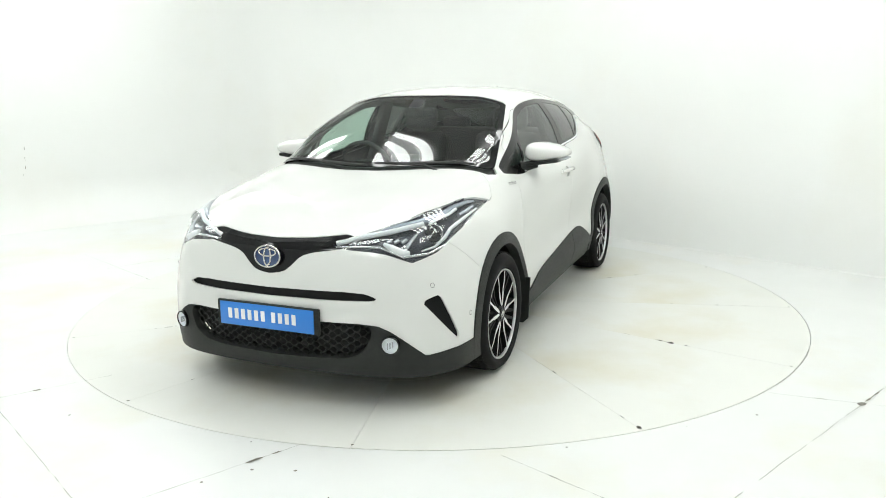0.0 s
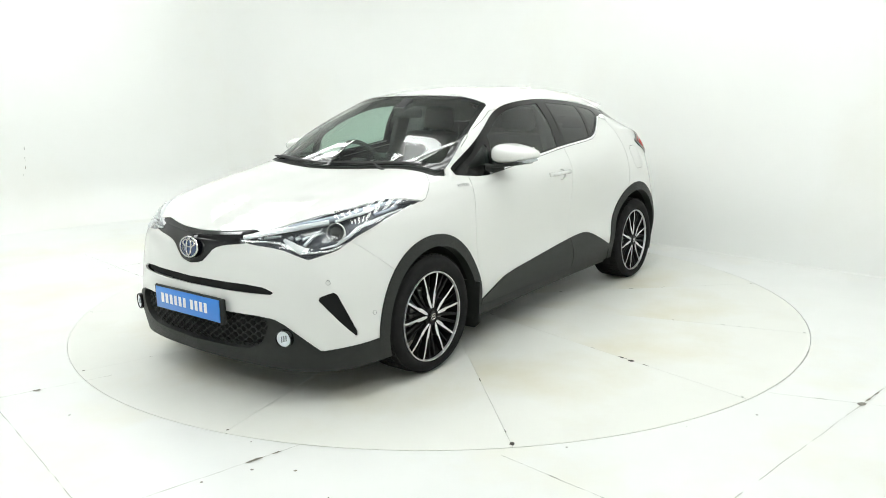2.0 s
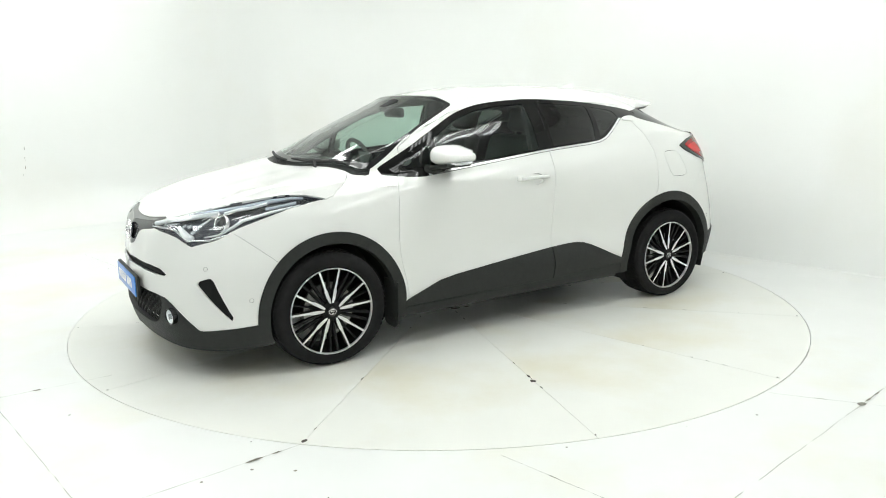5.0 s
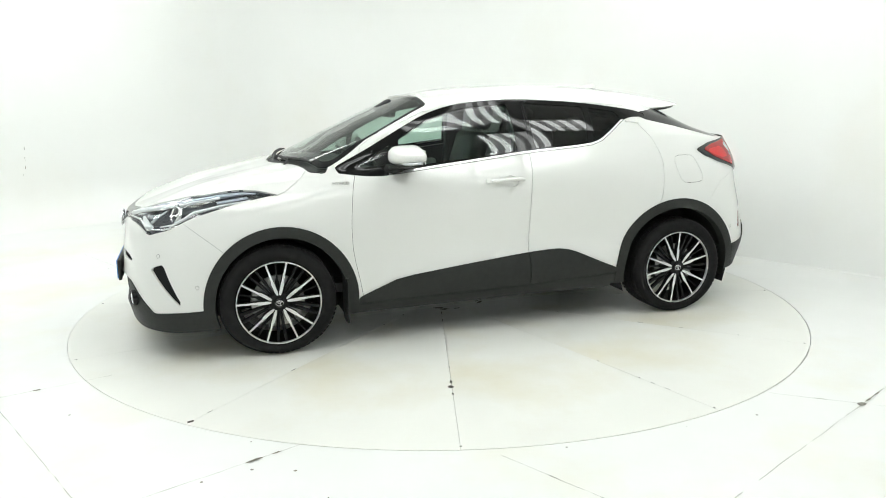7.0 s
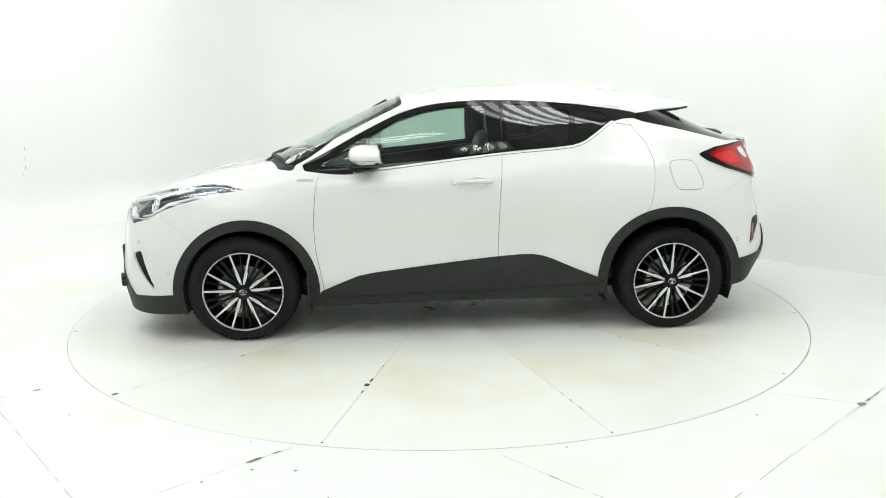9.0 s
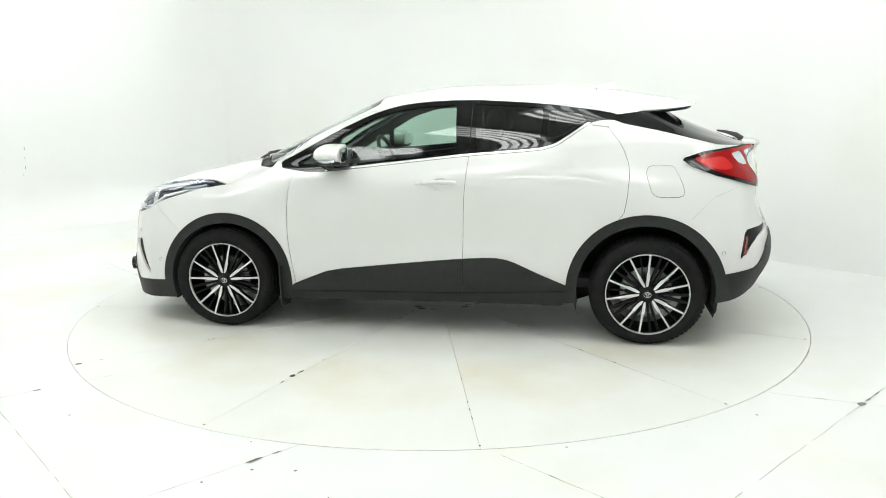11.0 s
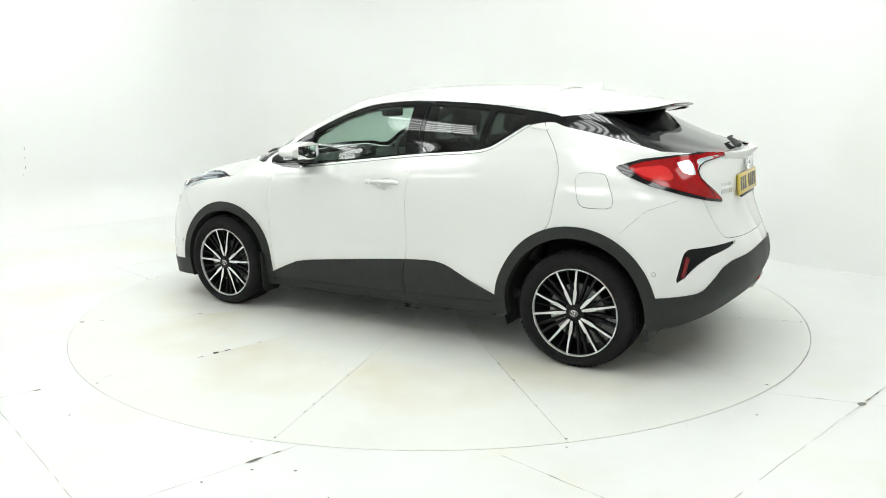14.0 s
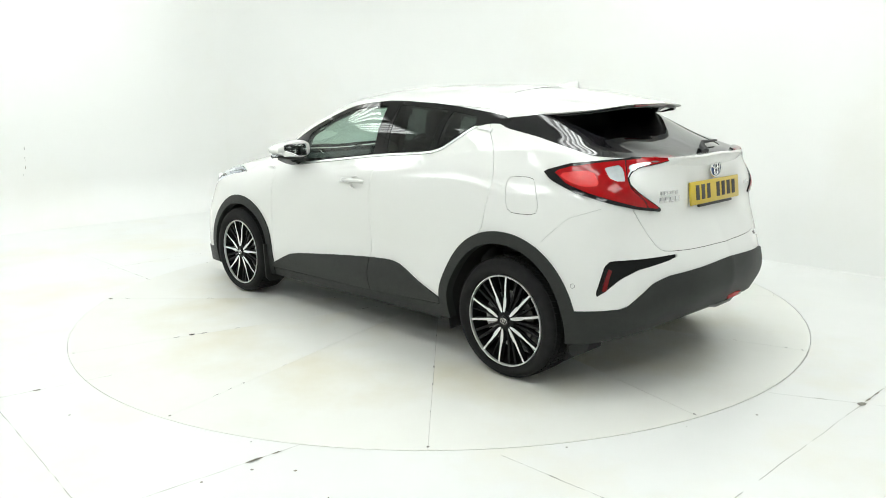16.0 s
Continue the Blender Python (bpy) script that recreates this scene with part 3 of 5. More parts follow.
def cut_car():
    sk = Skin(*car_skin())
    flank = lambda p: p[1] > .45
    front = lambda p: p[0] > 1.1
    rear = lambda p: p[0] < -1.25
    # wheel openings and their black arches
    for cx, cz, r0, r1 in (ARCH_F, ARCH_R):
        z = lambda p, cx=cx: abs(p[0] - cx) < .62 and p[1] > .5 and p[2] < .95
        sk.cut(circle(cx, cz, r1), "arch_f" if cx > 0 else "arch_r", ("body",), 0, z)
        sk.cut(circle(cx, cz, r0), "gone", ("arch_f", "arch_r"), 0, z)
    # glass
    sk.cut(inside([(1.13, -.3), (1.125, .1), (1.10, .25), (1.045, .45), (.965, .675), (.905, .708), (.60, .650), (.258, .560), (.268, .3), (.282, 0), (.282, -.3)], XY, 0, 0), "windscreen_border", ("body",), 1, front_glass)
    sk.cut(inside([(1.085, -.3), (1.08, .1), (1.06, .25), (1.005, .45), (.93, .640), (.88, .668), (.60, .618), (.285, .528), (.292, .3), (.305, 0), (.305, -.3)], XY, 0, 0), "windscreen", ("windscreen_border",), 1, front_glass)
    sk.cut(inside([(1.19, -.3), (1.185, .1), (1.16, .27), (1.10, .47), (1.02, .70), (.93, .735), (.905, .708), (.8, .1), (.8, -.3)], XY, 0, 0), "cowl", ("body",), 1, front_glass)
    dlo = [(.90, 1.03), (.64, 1.0), (.44, 1.02), (0, 1.07), (-.33, 1.108), (-.76, 1.14), (-.85, 1.165), (-.92, 1.21), (-1.05, 1.298), (-1.12, 1.315), (-1.25, 1.312),
           (-1.16, 1.345), (-.76, 1.398), (-.3, 1.424), (-.02, 1.408), (.14, 1.385), (.30, 1.335), (.50, 1.238), (.70, 1.13)]
    sk.cut(inside(dlo, XZ, 0.0085), "window_gasket", ("body",), None, lambda p: p[1] > .5)
    sk.cut(inside(dlo, XZ, 0.005), "chrome_strip", ("window_gasket",), None, lambda p: p[1] > .5)
    sk.cut(inside(dlo, XZ, -0.006), "window_surround", ("chrome_strip",), None, lambda p: p[1] > .5)
    sk.cut(line([(.95, 1.05), (.5, 1.2), (-.3, 1.3), (-1.02, 1.295), (-1.3, 1.25)], XZ), "chrome_tmp", ("chrome_strip", "window_gasket"), None, None)
    sk.cut(lambda P: .56 - P[:, 0], "chrome_tmp", ("chrome_strip", "window_gasket"), None, None)
    front_win = [(.497, 1.042), (0, 1.086), (-.265, 1.116), (-.245, 1.400), (-.02, 1.388), (.13, 1.365), (.285, 1.316), (.480, 1.213)]
    tri_win = [(.75, 1.045), (.525, 1.055), (.515, 1.175), (.56, 1.165)]
    rear_win = [(-.385, 1.130), (-.755, 1.157), (-.775, 1.378), (-.360, 1.404)]
    quarter = [(-.80, 1.168), (-.88, 1.210), (-1.03, 1.307), (-1.0, 1.345), (-.81, 1.371)]
    for poly, name in ((front_win, "front_side_window"), (tri_win, "front_quarter_window"), (rear_win, "rear_side_window"), (quarter, "rear_quarter_window")):
        sk.cut(inside(poly, XZ, 0, 0), name, ("window_surround",), None, lambda p: p[1] > .45)
    # tail: black glass field, then the heated pane in it
    sk.cut(inside([(-1.13, 1.326), (-1.20, 1.336), (-1.33, 1.350), (-1.47, 1.38), (-1.6, 1.6), (-2.3, 1.6), (-2.3, 1.142), (-1.93, 1.146), (-1.797, 1.157), (-1.651, 1.193), (-1.445, 1.243), (-1.243, 1.284)], XZ, 0, 0), "tail_black", ("body",), 1, lambda p: p[0] < -1.0)
    sk.cut(inside([(-1.36, -.3), (-1.36, .47), (-1.45, .50), (-1.85, .43), (-1.93, .36), (-1.965, .2), (-1.97, -.3)], XY, 0, 1), "rear_window", ("tail_black",), 1, rear)
    # lamps
    head = [(1.73, .786), (1.62, .768), (1.50, .760), (1.41, .748), (1.255, .706), (1.06, .742), (.92, .80), (.64, .877), (.43, .917), (.58, .940), (.72, .944), (1.08, .908), (1.37, .860), (1.62, .815)]
    sk.cut(inside(head, NOSE, 0, 0), "headlight", ("body",), None, front)
    tail = [(.795, 1.086), (.965, 1.124), (1.195, 1.143), (1.45, 1.158), (1.70, 1.152), (1.69, 1.140), (1.55, 1.122), (1.42, 1.108), (1.365, 1.090), (1.335, 1.062), (1.345, 1.032), (1.40, .995), (1.57, .912), (1.555, .900), (1.38, .920), (1.203, .948), (.974, .996), (.839, 1.045)]
    tz = lambda p: p[0] < -1.4 and p[2] < 1.2
    sk.cut(inside(tail, TAIL, 0, 0), "tail_edge", ("body", "tail_black"), None, tz)
    lens = [(.865, 1.084), (.965, 1.108), (1.195, 1.133), (1.45, 1.150), (1.69, 1.148), (1.68, 1.142), (1.55, 1.124), (1.42, 1.112), (1.358, 1.092), (1.326, 1.062), (1.338, 1.028), (1.395, .99), (1.56, .914), (1.38, .934), (1.203, .966), (1.05, .997), (.937, 1.032)]
    sk.cut(inside(lens, TAIL, 0, 0), "taillight", ("tail_edge",), None, tz)
    sk.cut(line([(1.318, 1.3), (1.318, 1.062), (1.340, 1.015), (1.44, .95), (1.50, .85)], TAIL), "tail_outer", ("taillight",), None, tz)
    sk.lab = [{"taillight": "tail_hatch", "tail_outer": "taillight"}.get(l, l) for l in sk.lab]
    sk.cut(line([(1.325, 1.3), (1.325, 1.062), (1.347, 1.018), (1.447, .953), (1.507, .853)], TAIL), "tail_edge", ("tail_hatch",), None, tz)
    sk.cut(inside([(1.335, 1.117), (1.46, 1.131), (1.58, 1.137), (1.42, 1.113), (1.36, 1.092), (1.33, 1.06)], TAIL, 0.002, 0), "tail_inner", ("tail_hatch",), None, tz)
    sk.cut(inside([(1.182, 1.106), (1.306, 1.124), (1.306, 1.046), (1.235, 1.046), (1.20, 1.065)], TAIL, 0, 0), "tail_clear", ("taillight",), None, tz)
    sk.cut(inside([(.885, 1.074), (1.00, 1.088), (1.107, 1.093), (1.15, 1.026), (1.04, 1.018), (.95, 1.04)], TAIL, 0, 1), "tail_deep", ("taillight",), None, tz)
    # nose
    sk.cut(inside([(-.3, .806), (0, .806), (.18, .812), (.40, .836), (.40, .78), (.33, .768), (.23, .755), (.165, .735), (.12, .690), (.08, .658), (0, .646), (-.3, .646)], YZ, 0, 1), "grille_upper", ("body",), None, lambda p: p[0] > 1.7)
    sk.cut(inside([(-.3, .580), (0, .582), (.38, .582), (.48, .574), (.555, .540), (.40, .540), (0, .542), (-.3, .542)], YZ, 0, 0), "grille_slit", ("body",), None, lambda p: p[0] > 1.8)
    sk.cut(line([(.2, .30), (.75, .298), (1.0, .285), (1.189, .272), (1.30, .335), (1.42, .400), (1.50, .428), (1.62, .437), (2.12, .442), (3, .442)], NOSE), "bumper_black", ("body",), 0, lambda p: p[0] > 1.3)
    sk.cut(inside([(-.3, .435), (0, .435), (.42, .44), (.50, .43), (.515, .39), (.47, .30), (.38, .262), (0, .255), (-.3, .255)], YZ), "grille_lower", ("bumper_black",), 0, lambda p: p[0] > 1.8)
    sk.cut(inside([(1.205, .523), (1.19, .534), (1.10, .553), (1.075, .548), (.935, .345), (.925, .325), (.95, .328), (1.06, .41)], NOSE, 0, 0), "corner_blade", ("body",), 0, lambda p: p[0] > 1.5)
    # flank cladding
    clad = [(.80, .05), (.80, .285), (.66, .345), (.52, .40), (.1, .448), (-.3, .488), (-.50, .50), (-.60, .485), (-.80, .40), (-.99, .322), (-1.05, .10)]
    sk.cut(inside(clad, XZ, 0, 1), "cladding", ("body",), 0, lambda p: p[1] > .5 and -1.1 < p[0] < .9)
    sk.cut(line([(-1.2, .325), (-.95, .315), (-.32, .285), (.75, .262), (1.0, .25)], XZ), "sill_strip", ("cladding",), 0, lambda p: p[1] > .5 and -1.1 < p[0] < .9)
    sk.cut(line([(-1.2, .317), (-.95, .307), (-.32, .277), (.75, .254), (1.0, .242)], XZ), "sill_low", ("sill_strip",), 0, lambda p: p[1] > .5 and -1.1 < p[0] < .9)
    # tail skirt and slots
    sk.cut(line([(0, .435), (.92, .435), (1.18, .452), (1.30, .462), (1.40, .52), (1.50, .575), (1.62, .600), (2.2, .630), (3, .630)], TAIL), "bumper_black_rear", ("body",), 0, lambda p: p[0] < -1.6)
    sk.cut(inside([(1.12, .513), (1.105, .53), (1.165, .665), (1.205, .686), (1.70, .694), (1.70, .678), (1.40, .640), (1.27, .60)], TAIL, 0, 0), "corner_slot", ("body",), 0, lambda p: p[0] < -1.5)
    # shut lines
    shut(sk, inside([(2.3, -.3), (2.3, .9), (1.082, .9), (1.075, .73), (1.045, .695), (1.0, .6), (1.0, -.3)], XY, 0, 0), "bonnet", ("body",), lambda p: p[0] > .95, side=1)
    shut(sk, inside([(.43, .911), (.387, .928), (.355, .971), (.345, 1.0), (.33, 1.3), (2.4, 1.3), (2.4, .80), (1.73, .785), (1.3, .80), (1.0, .85), (.6, .925)], NOSE, 0, 0), "bonnet", ("body",), lambda p: p[0] > 1.0 and p[2] > .75, side=0)
    tg = [(-.3, .70), (.30, .703), (.50, .712), (.535, .74), (.60, .86), (.66, .98), (.70, 1.1), (.60, 1.5), (-.3, 1.5)]
    shut(sk, inside(tg, YZ, 0, 1), "tailgate", ("body",), lambda p: p[0] < -1.80)
    shut(sk, inside([(-1.368, 1.01), (-1.38, 1.045), (-1.40, 1.054), (-1.505, 1.054), (-1.532, 1.04), (-1.583, .925), (-1.582, .89), (-1.565, .876), (-1.44, .875), (-1.403, .895)], XZ, 0, 1), "fuel_flap", ("body",), flank)
    door = [(.70, 1.2), (.755, 1.02), (.785, .935), (.804, .735), (.800, .563), (.755, .33), (.74, .2), (-1.0, .2), (-.99, .40), (-1.06, .60), (-1.245, .76), (-1.265, .86), (-1.28, 1.04), (-1.23, 1.17), (-1.13, 1.29), (-1.1, 1.4), (.2, 1.4)]
    seam = line([(-.35, 1.5), (-.34, 1.10), (-.32, .85), (-.31, .50), (-.32, .2)], XZ)
    D = inside(door, XZ, 0, 1)
    shut(sk, lambda P: np.maximum(D(P), -seam(P)), "front_door", ("body",), flank)
    shut(sk, lambda P: np.maximum(D(P), seam(P)), "rear_door", ("body",), lambda p: p[1] > .45 and p[0] < -.2)
    sk.cut(lambda P: np.hypot((P[:, 0] + .180) / .058, (P[:, 2] - .937) / .036) - 1, "handle_recess", ("front_door",), None, flank)
    sk.cut(lambda P: np.abs(seam(P)) - .0035, "pillar_gap", ("window_surround", "chrome_strip", "chrome_tmp"), None, flank)
    sk.cut(lambda P: -seam(P) - .003, "clad_tmp", ("cladding",), None, flank)
    sk.cut(lambda P: seam(P) - .003, "clad_gap", ("clad_tmp",), None, flank)
    shut(sk, line([(1.40, .52), (1.52, .61), (1.68, .74), (1.80, .83)], XZ), "front_bumper", ("body",), lambda p: p[0] > 1.45 and p[2] < .80, w=0.0007)
    shut(sk, line([(-1.90, .93), (-1.75, .875), (-1.62, .745)], XZ), "rear_bumper", ("body",), lambda p: p[0] < -1.6 and p[2] < .95 and p[0] > -2.3, w=0.0006)
    return sk


def front_glass(p):
    return .1 < p[0] < 1.3


def panel_mesh(sk, labels, mat, name, lift=0.0, rim=0.012, mirror=0, smooth=40, normals=None):
    """A panel from the cut skin: its outer face, with its border turned inwards. mirror: 0 left, 1 right, 2 both joined."""
    faces = [f for f, l in zip(sk.F, sk.lab) if l in labels]
    me = bpy.data.meshes.new(name)
    verts, out = [], []
    for s in ((1,), (-1,), (1, -1))[mirror]:
        ids = {}

        def vid(i):
            if i not in ids:
                p, n = sk.V[i], normals[i]
                y = 0.0 if abs(p[1]) < 1e-4 else (p[1] + n[1] * lift)
                key = ("mid", round(p[0], 4), round(p[2], 4))
                if mirror == 2 and abs(p[1]) < 1e-4:
                    if key not in mid:
                        verts.append((p[0] + n[0] * lift, 0.0, p[2] + n[2] * lift))
                        mid[key] = len(verts) - 1
                    ids[i] = mid[key]
                else:
                    verts.append((p[0] + n[0] * lift, s * y, p[2] + n[2] * lift))
                    ids[i] = len(verts) - 1
            return ids[i]
        if s == ((1,), (-1,), (1, -1))[mirror][0]:
            mid = {}
        count = {}
        for f in faces:
            g = [vid(i) for i in f]
            out.append(tuple(g if s > 0 else g[::-1]))
            for k in range(len(f)):
                a, b = f[k], f[(k + 1) % len(f)]
                e = (min(a, b), max(a, b))
                count.setdefault(e, []).append((a, b))
        if rim:
            inn = {}
            for e, uses in count.items():
                if len(uses) != 1:
                    continue
                a, b = uses[0]
                if abs(sk.V[a][1]) < 1e-4 and abs(sk.V[b][1]) < 1e-4:
                    continue
                for i in (a, b):
                    if i not in inn:
                        p, n = verts[ids[i]], normals[i]
                        verts.append((p[0] - n[0] * rim, p[1] - s * n[1] * rim, p[2] - n[2] * rim))
                        inn[i] = len(verts) - 1
                quad = (ids[b], ids[a], inn[a], inn[b])
                out.append(quad if s > 0 else quad[::-1])
    me.from_pydata(verts, [], out)
    me.materials.append(mat)
    me.shade_smooth()
    me.set_sharp_from_angle(angle=radians(smooth))
    return me


def skin_normals(sk):
    V = np.array(sk.V)
    N = np.zeros_like(V)
    for f in sk.F:
        p = V[list(f)]
        n = np.zeros(3)
        for k in range(1, len(f) - 1):
            n += np.cross(p[k] - p[0], p[k + 1] - p[0])
        for i in f:
            N[i] += n
    # the skin may be wound either way: make the normals point outwards
    N[np.abs(V[:, 1]) < 1e-4, 1] = 0
    N /= np.linalg.norm(N, axis=1)[:, None] + 1e-12
    c = np.array([0, 0, .7])
    if ((V - c) * N).sum() < 0:
        N = -N
    return N


def wheel(car, name, x, y_side, label):
    """A wheel whose outer face looks to +y; turned about z for the other side."""
    w = new(name)
    w.parent = car
    w.matrix_basis = pose(x, y_side * HUB_Y, HUB_Z, 0, 0, 0 if y_side > 0 else 180)
    lead = radians(88 if x > 0 else 77.5)
    tagged(w, label)
    # tyre: outer face at y = 0.0, flattened where it stands
    bm = bmesh.new()
    prof = [(.238, -.010), (.250, .004), (.275, .014), (.300, .012), (.318, .0), (.328, -.020), (.3325, -.055), (.334, -.112), (.3325, -.170), (.325, -.205), (.300, -.232), (.250, -.228), (.238, -.22)]
    lathe(bm, prof, 84)
    for v in bm.verts:
        if v.co.z < 0:
            press = min(1, max(0, (math.hypot(v.co.x, v.co.z) - .244) / .09))
            v.co.z *= 1 - press * (1 - (HUB_Z - 0.002) / 0.338)
    for f in bm.faces:
        f.smooth = True
    tyre = part("tyre", bm, RUBBER, w, "black road tyre", smooth=50)
    # tread blocks
    bm = bmesh.new()
    n = 66
    for k in range(n):
        a0 = 2 * math.pi * k / n
        for j, (y0, y1, r, skew) in enumerate(((-.012, -.046, .3315, .03), (-.052, -.106, .3345, .015), (-.118, -.172, .3345, -.015), (-.178, -.208, .331, -.03))):
            vs = []
            for rr in (r - .004, r + .0018):
                for yy, sk_ in ((y0, 0), (y1, skew)):
                    for da in (0.0, 2 * math.pi / n * .72):
                        a = a0 + da + sk_
                        z = rr * math.sin(a) * (1 if math.sin(a) > 0 else (HUB_Z - 0.001) / 0.338)
                        vs.append(bm.verts.new((rr * math.cos(a), yy, z)))
            for q in ((4, 5, 7, 6), (0, 4, 6, 2), (1, 3, 7, 5), (0, 1, 5, 4), (2, 6, 7, 3)):
                bm.faces.new([vs[i] for i in q])
    part("tread", bm, RUBBER, tyre, smooth=0)
    rim = new("rim")
    rim.parent = w
    # barrel and lip
    bm = bmesh.new()
    lathe(bm, [(.2425, -.004), (.241, .0025), (.2365, .0025), (.2345, -.004), (.2345, -.02)], 72)
    part("rim_lip", bm, ALLOY, rim, "bright machined rim edge", smooth=50)
    bm = bmesh.new()
    lathe(bm, [(.234, -.012), (.222, -.05), (.215, -.11), (.222, -.2)], 60)
    part("barrel", bm, SATIN, rim, "gloss black rim barrel", smooth=60)
    # bright V spokes and black spokes between them

    def spoke(bm, a0, a1, w0, w1, y0, y1, r0=.055, r1=.236, deep=.03, shift=0.0):
        p = Vector((math.cos(a0), 0, math.sin(a0))) * r0
        q = Vector((math.cos(a1), 0, math.sin(a1))) * r1
        d = (q - p).normalized()
        s = Vector((-d.z, 0, d.x))
        ring = []
        for t, ww, yy, out in ((0, w0 * .5, y0, .3), (.10, w0 * .9, y0 - .001, .6), (.20, w0, y0 - .002, 1), (.37, w0 * 1.05, y0 - .003, 1), (.44, w1 * 1.15, y0 - .004, .2), (.7, w1, (y0 + y1) / 2, 0), (1, w1, y1, 0)):
            c = p.lerp(q, t) + s * out * shift
            ring.append([bm.verts.new(c + s * ww * h + Vector((0, yy + dy, 0))) for h, dy in ((-1, -deep), (-1, -.003), (-.82, 0), (.82, 0), (1, -.003), (1, -deep))])
        for A_, B_ in zip(ring, ring[1:]):
            for i in range(5):
                f = bm.faces.new((A_[i], A_[i + 1], B_[i + 1], B_[i]))
                f.material_index = 1 if i == 2 else 0
        bm.faces.new(ring[-1])
        bm.faces.new(ring[0][::-1])
    for k in range(5):
        a = lead + k * 2 * math.pi / 5
        for sgn in (-1, 1):
            bm = bmesh.new()
            spoke(bm, a + sgn * .13, a + sgn * .252, .0112, .0068, -.004, -.006, r0=.046, shift=sgn * .0020)
            part("spoke", bm, [SATIN, ALLOY], rim, "machined bright spoke with black sides", smooth=20)
        for sgn in (-1, 1):
            bm = bmesh.new()
            b = a + math.pi / 5
            spoke(bm, b + sgn * .13, b + sgn * .10, .007, .0075, -.020, -.014, r0=.05)
            part("black_spoke", bm, SATIN, rim, "thin black spoke", smooth=20)
        bm = bmesh.new()
        spoke(bm, a, a, .010, .004, -.022, -.016, r0=.05, r1=.236)
        part("black_spoke", bm, SATIN, rim, "thin black spoke", smooth=20)
    bm = bmesh.new()
    lathe(bm, [(.0001, -.008), (.03, -.008), (.055, -.012), (.062, -.03), (.06, -.06)], 40)
    part("hub", bm, SATIN, rim, "gloss black wheel centre", smooth=40)
    bm = bmesh.new()
    lathe(bm, [(.0001, .000), (.024, -.001), (.029, -.004), (.030, -.008)], 32)
    cap = part("centre_cap", bm, GLOSS, rim, "black centre cap with a chrome oval emblem", smooth=40)
    emblem(cap, .021, .016, .0016, Matrix.Translation((0, .0012, 0)) @ Matrix.Rotation(math.pi, 4, "Z") @ Matrix.Rotation(math.pi / 2, 4, "X"))
    for k in range(5):
        bm = bmesh.new()
        a = lead + math.pi / 5 + k * 2 * math.pi / 5
        lathe(bm, [(.0001, -.020), (.008, -.020), (.009, -.03)], 8, at=(.043 * math.cos(a), 0, .043 * math.sin(a)))
        part("wheel_nut", bm, GAP, rim, smooth=30)
    bm = bmesh.new()
    lathe(bm, [(.07, -.070), (.07, -.058), (.15, -.060), (.150, -.082)], 48)
    part("brake_disc", bm, STEEL, w, "grey steel brake disc", smooth=30)
    bm = bmesh.new()
    prism(bm, [(.155 * math.cos(t), .155 * math.sin(t)) for t in (-.5, -.25, 0, .25, .5)] + [(.085 * math.cos(t), .085 * math.sin(t)) for t in (.5, 0, -.5)], -.10, -.040, lambda u, v, d: (u, d, v))
    part("brake_caliper", bm, STEEL, w, "grey brake caliper", smooth=30)
    return w


def emblem(parent, a, b, r, m):
    """Three interlaced ovals, drawn as plain rings, in the plane z = 0."""
    for cx, cy, ra, rb in ((0, 0, a, b), (0, b * .38, a * .66, b * .36), (0, 0, a * .27, b * .84)):
        bm = bmesh.new()
        sweep(bm, [(cx + ra * math.cos(t), cy + rb * math.sin(t), 0) for t in [2 * math.pi * k / 28 for k in range(28)]], r, 6, True)
        part("emblem_ring", bm, CHROME, parent, smooth=60, m=m)


def strip(bm, pts, w, t):
    """A flat raised band through points with given outward directions."""
    rows = []
    for p, n in pts:
        p, n = Vector(p), Vector(n).normalized()
        rows.append((p, n))
    vs = []
    for i, (p, n) in enumerate(rows):
        d = (rows[min(i + 1, len(rows) - 1)][0] - rows[max(i - 1, 0)][0]).normalized()
        s = n.cross(d).normalized()
        vs.append([bm.verts.new(p + s * w), bm.verts.new(p + s * w * .8 + n * t), bm.verts.new(p - s * w * .8 + n * t), bm.verts.new(p - s * w)])
    for a, b in zip(vs, vs[1:]):
        for k in range(3):
            bm.faces.new((a[k], a[k + 1], b[k + 1], b[k]))
    bm.faces.new(vs[0][::-1])
    bm.faces.new(vs[-1])


class Finder:
    """Looks up the skin's point and outward direction nearest to a guess in chosen coordinates."""
    def __init__(self, sk, N):
        self.V, self.N = np.array(sk.V), N

    def near(self, coords, at, keep):
        C = coords(self.V)
        d = np.hypot(C[:, 0] - at[0], C[:, 1] - at[1]) + np.where(keep(self.V), 0, 99)
        k = np.argsort(d)[:4]
        wgt = 1 / (d[k] + 1e-4)
        wgt /= wgt.sum()
        p, n = (self.V[k] * wgt[:, None]).sum(0), (self.N[k] * wgt[:, None]).sum(0)
        return Vector(p), Vector(n).normalized()


def facing(p, n, up=(0, 0, 1)):
    """A pose at p whose z looks along n, with y as near up as it goes."""
    n = Vector(n).normalized()
    x = Vector(up).cross(n).normalized()
    y = n.cross(x)
    return Matrix.Translation(p) @ Matrix((x, y, n)).transposed().to_4x4()


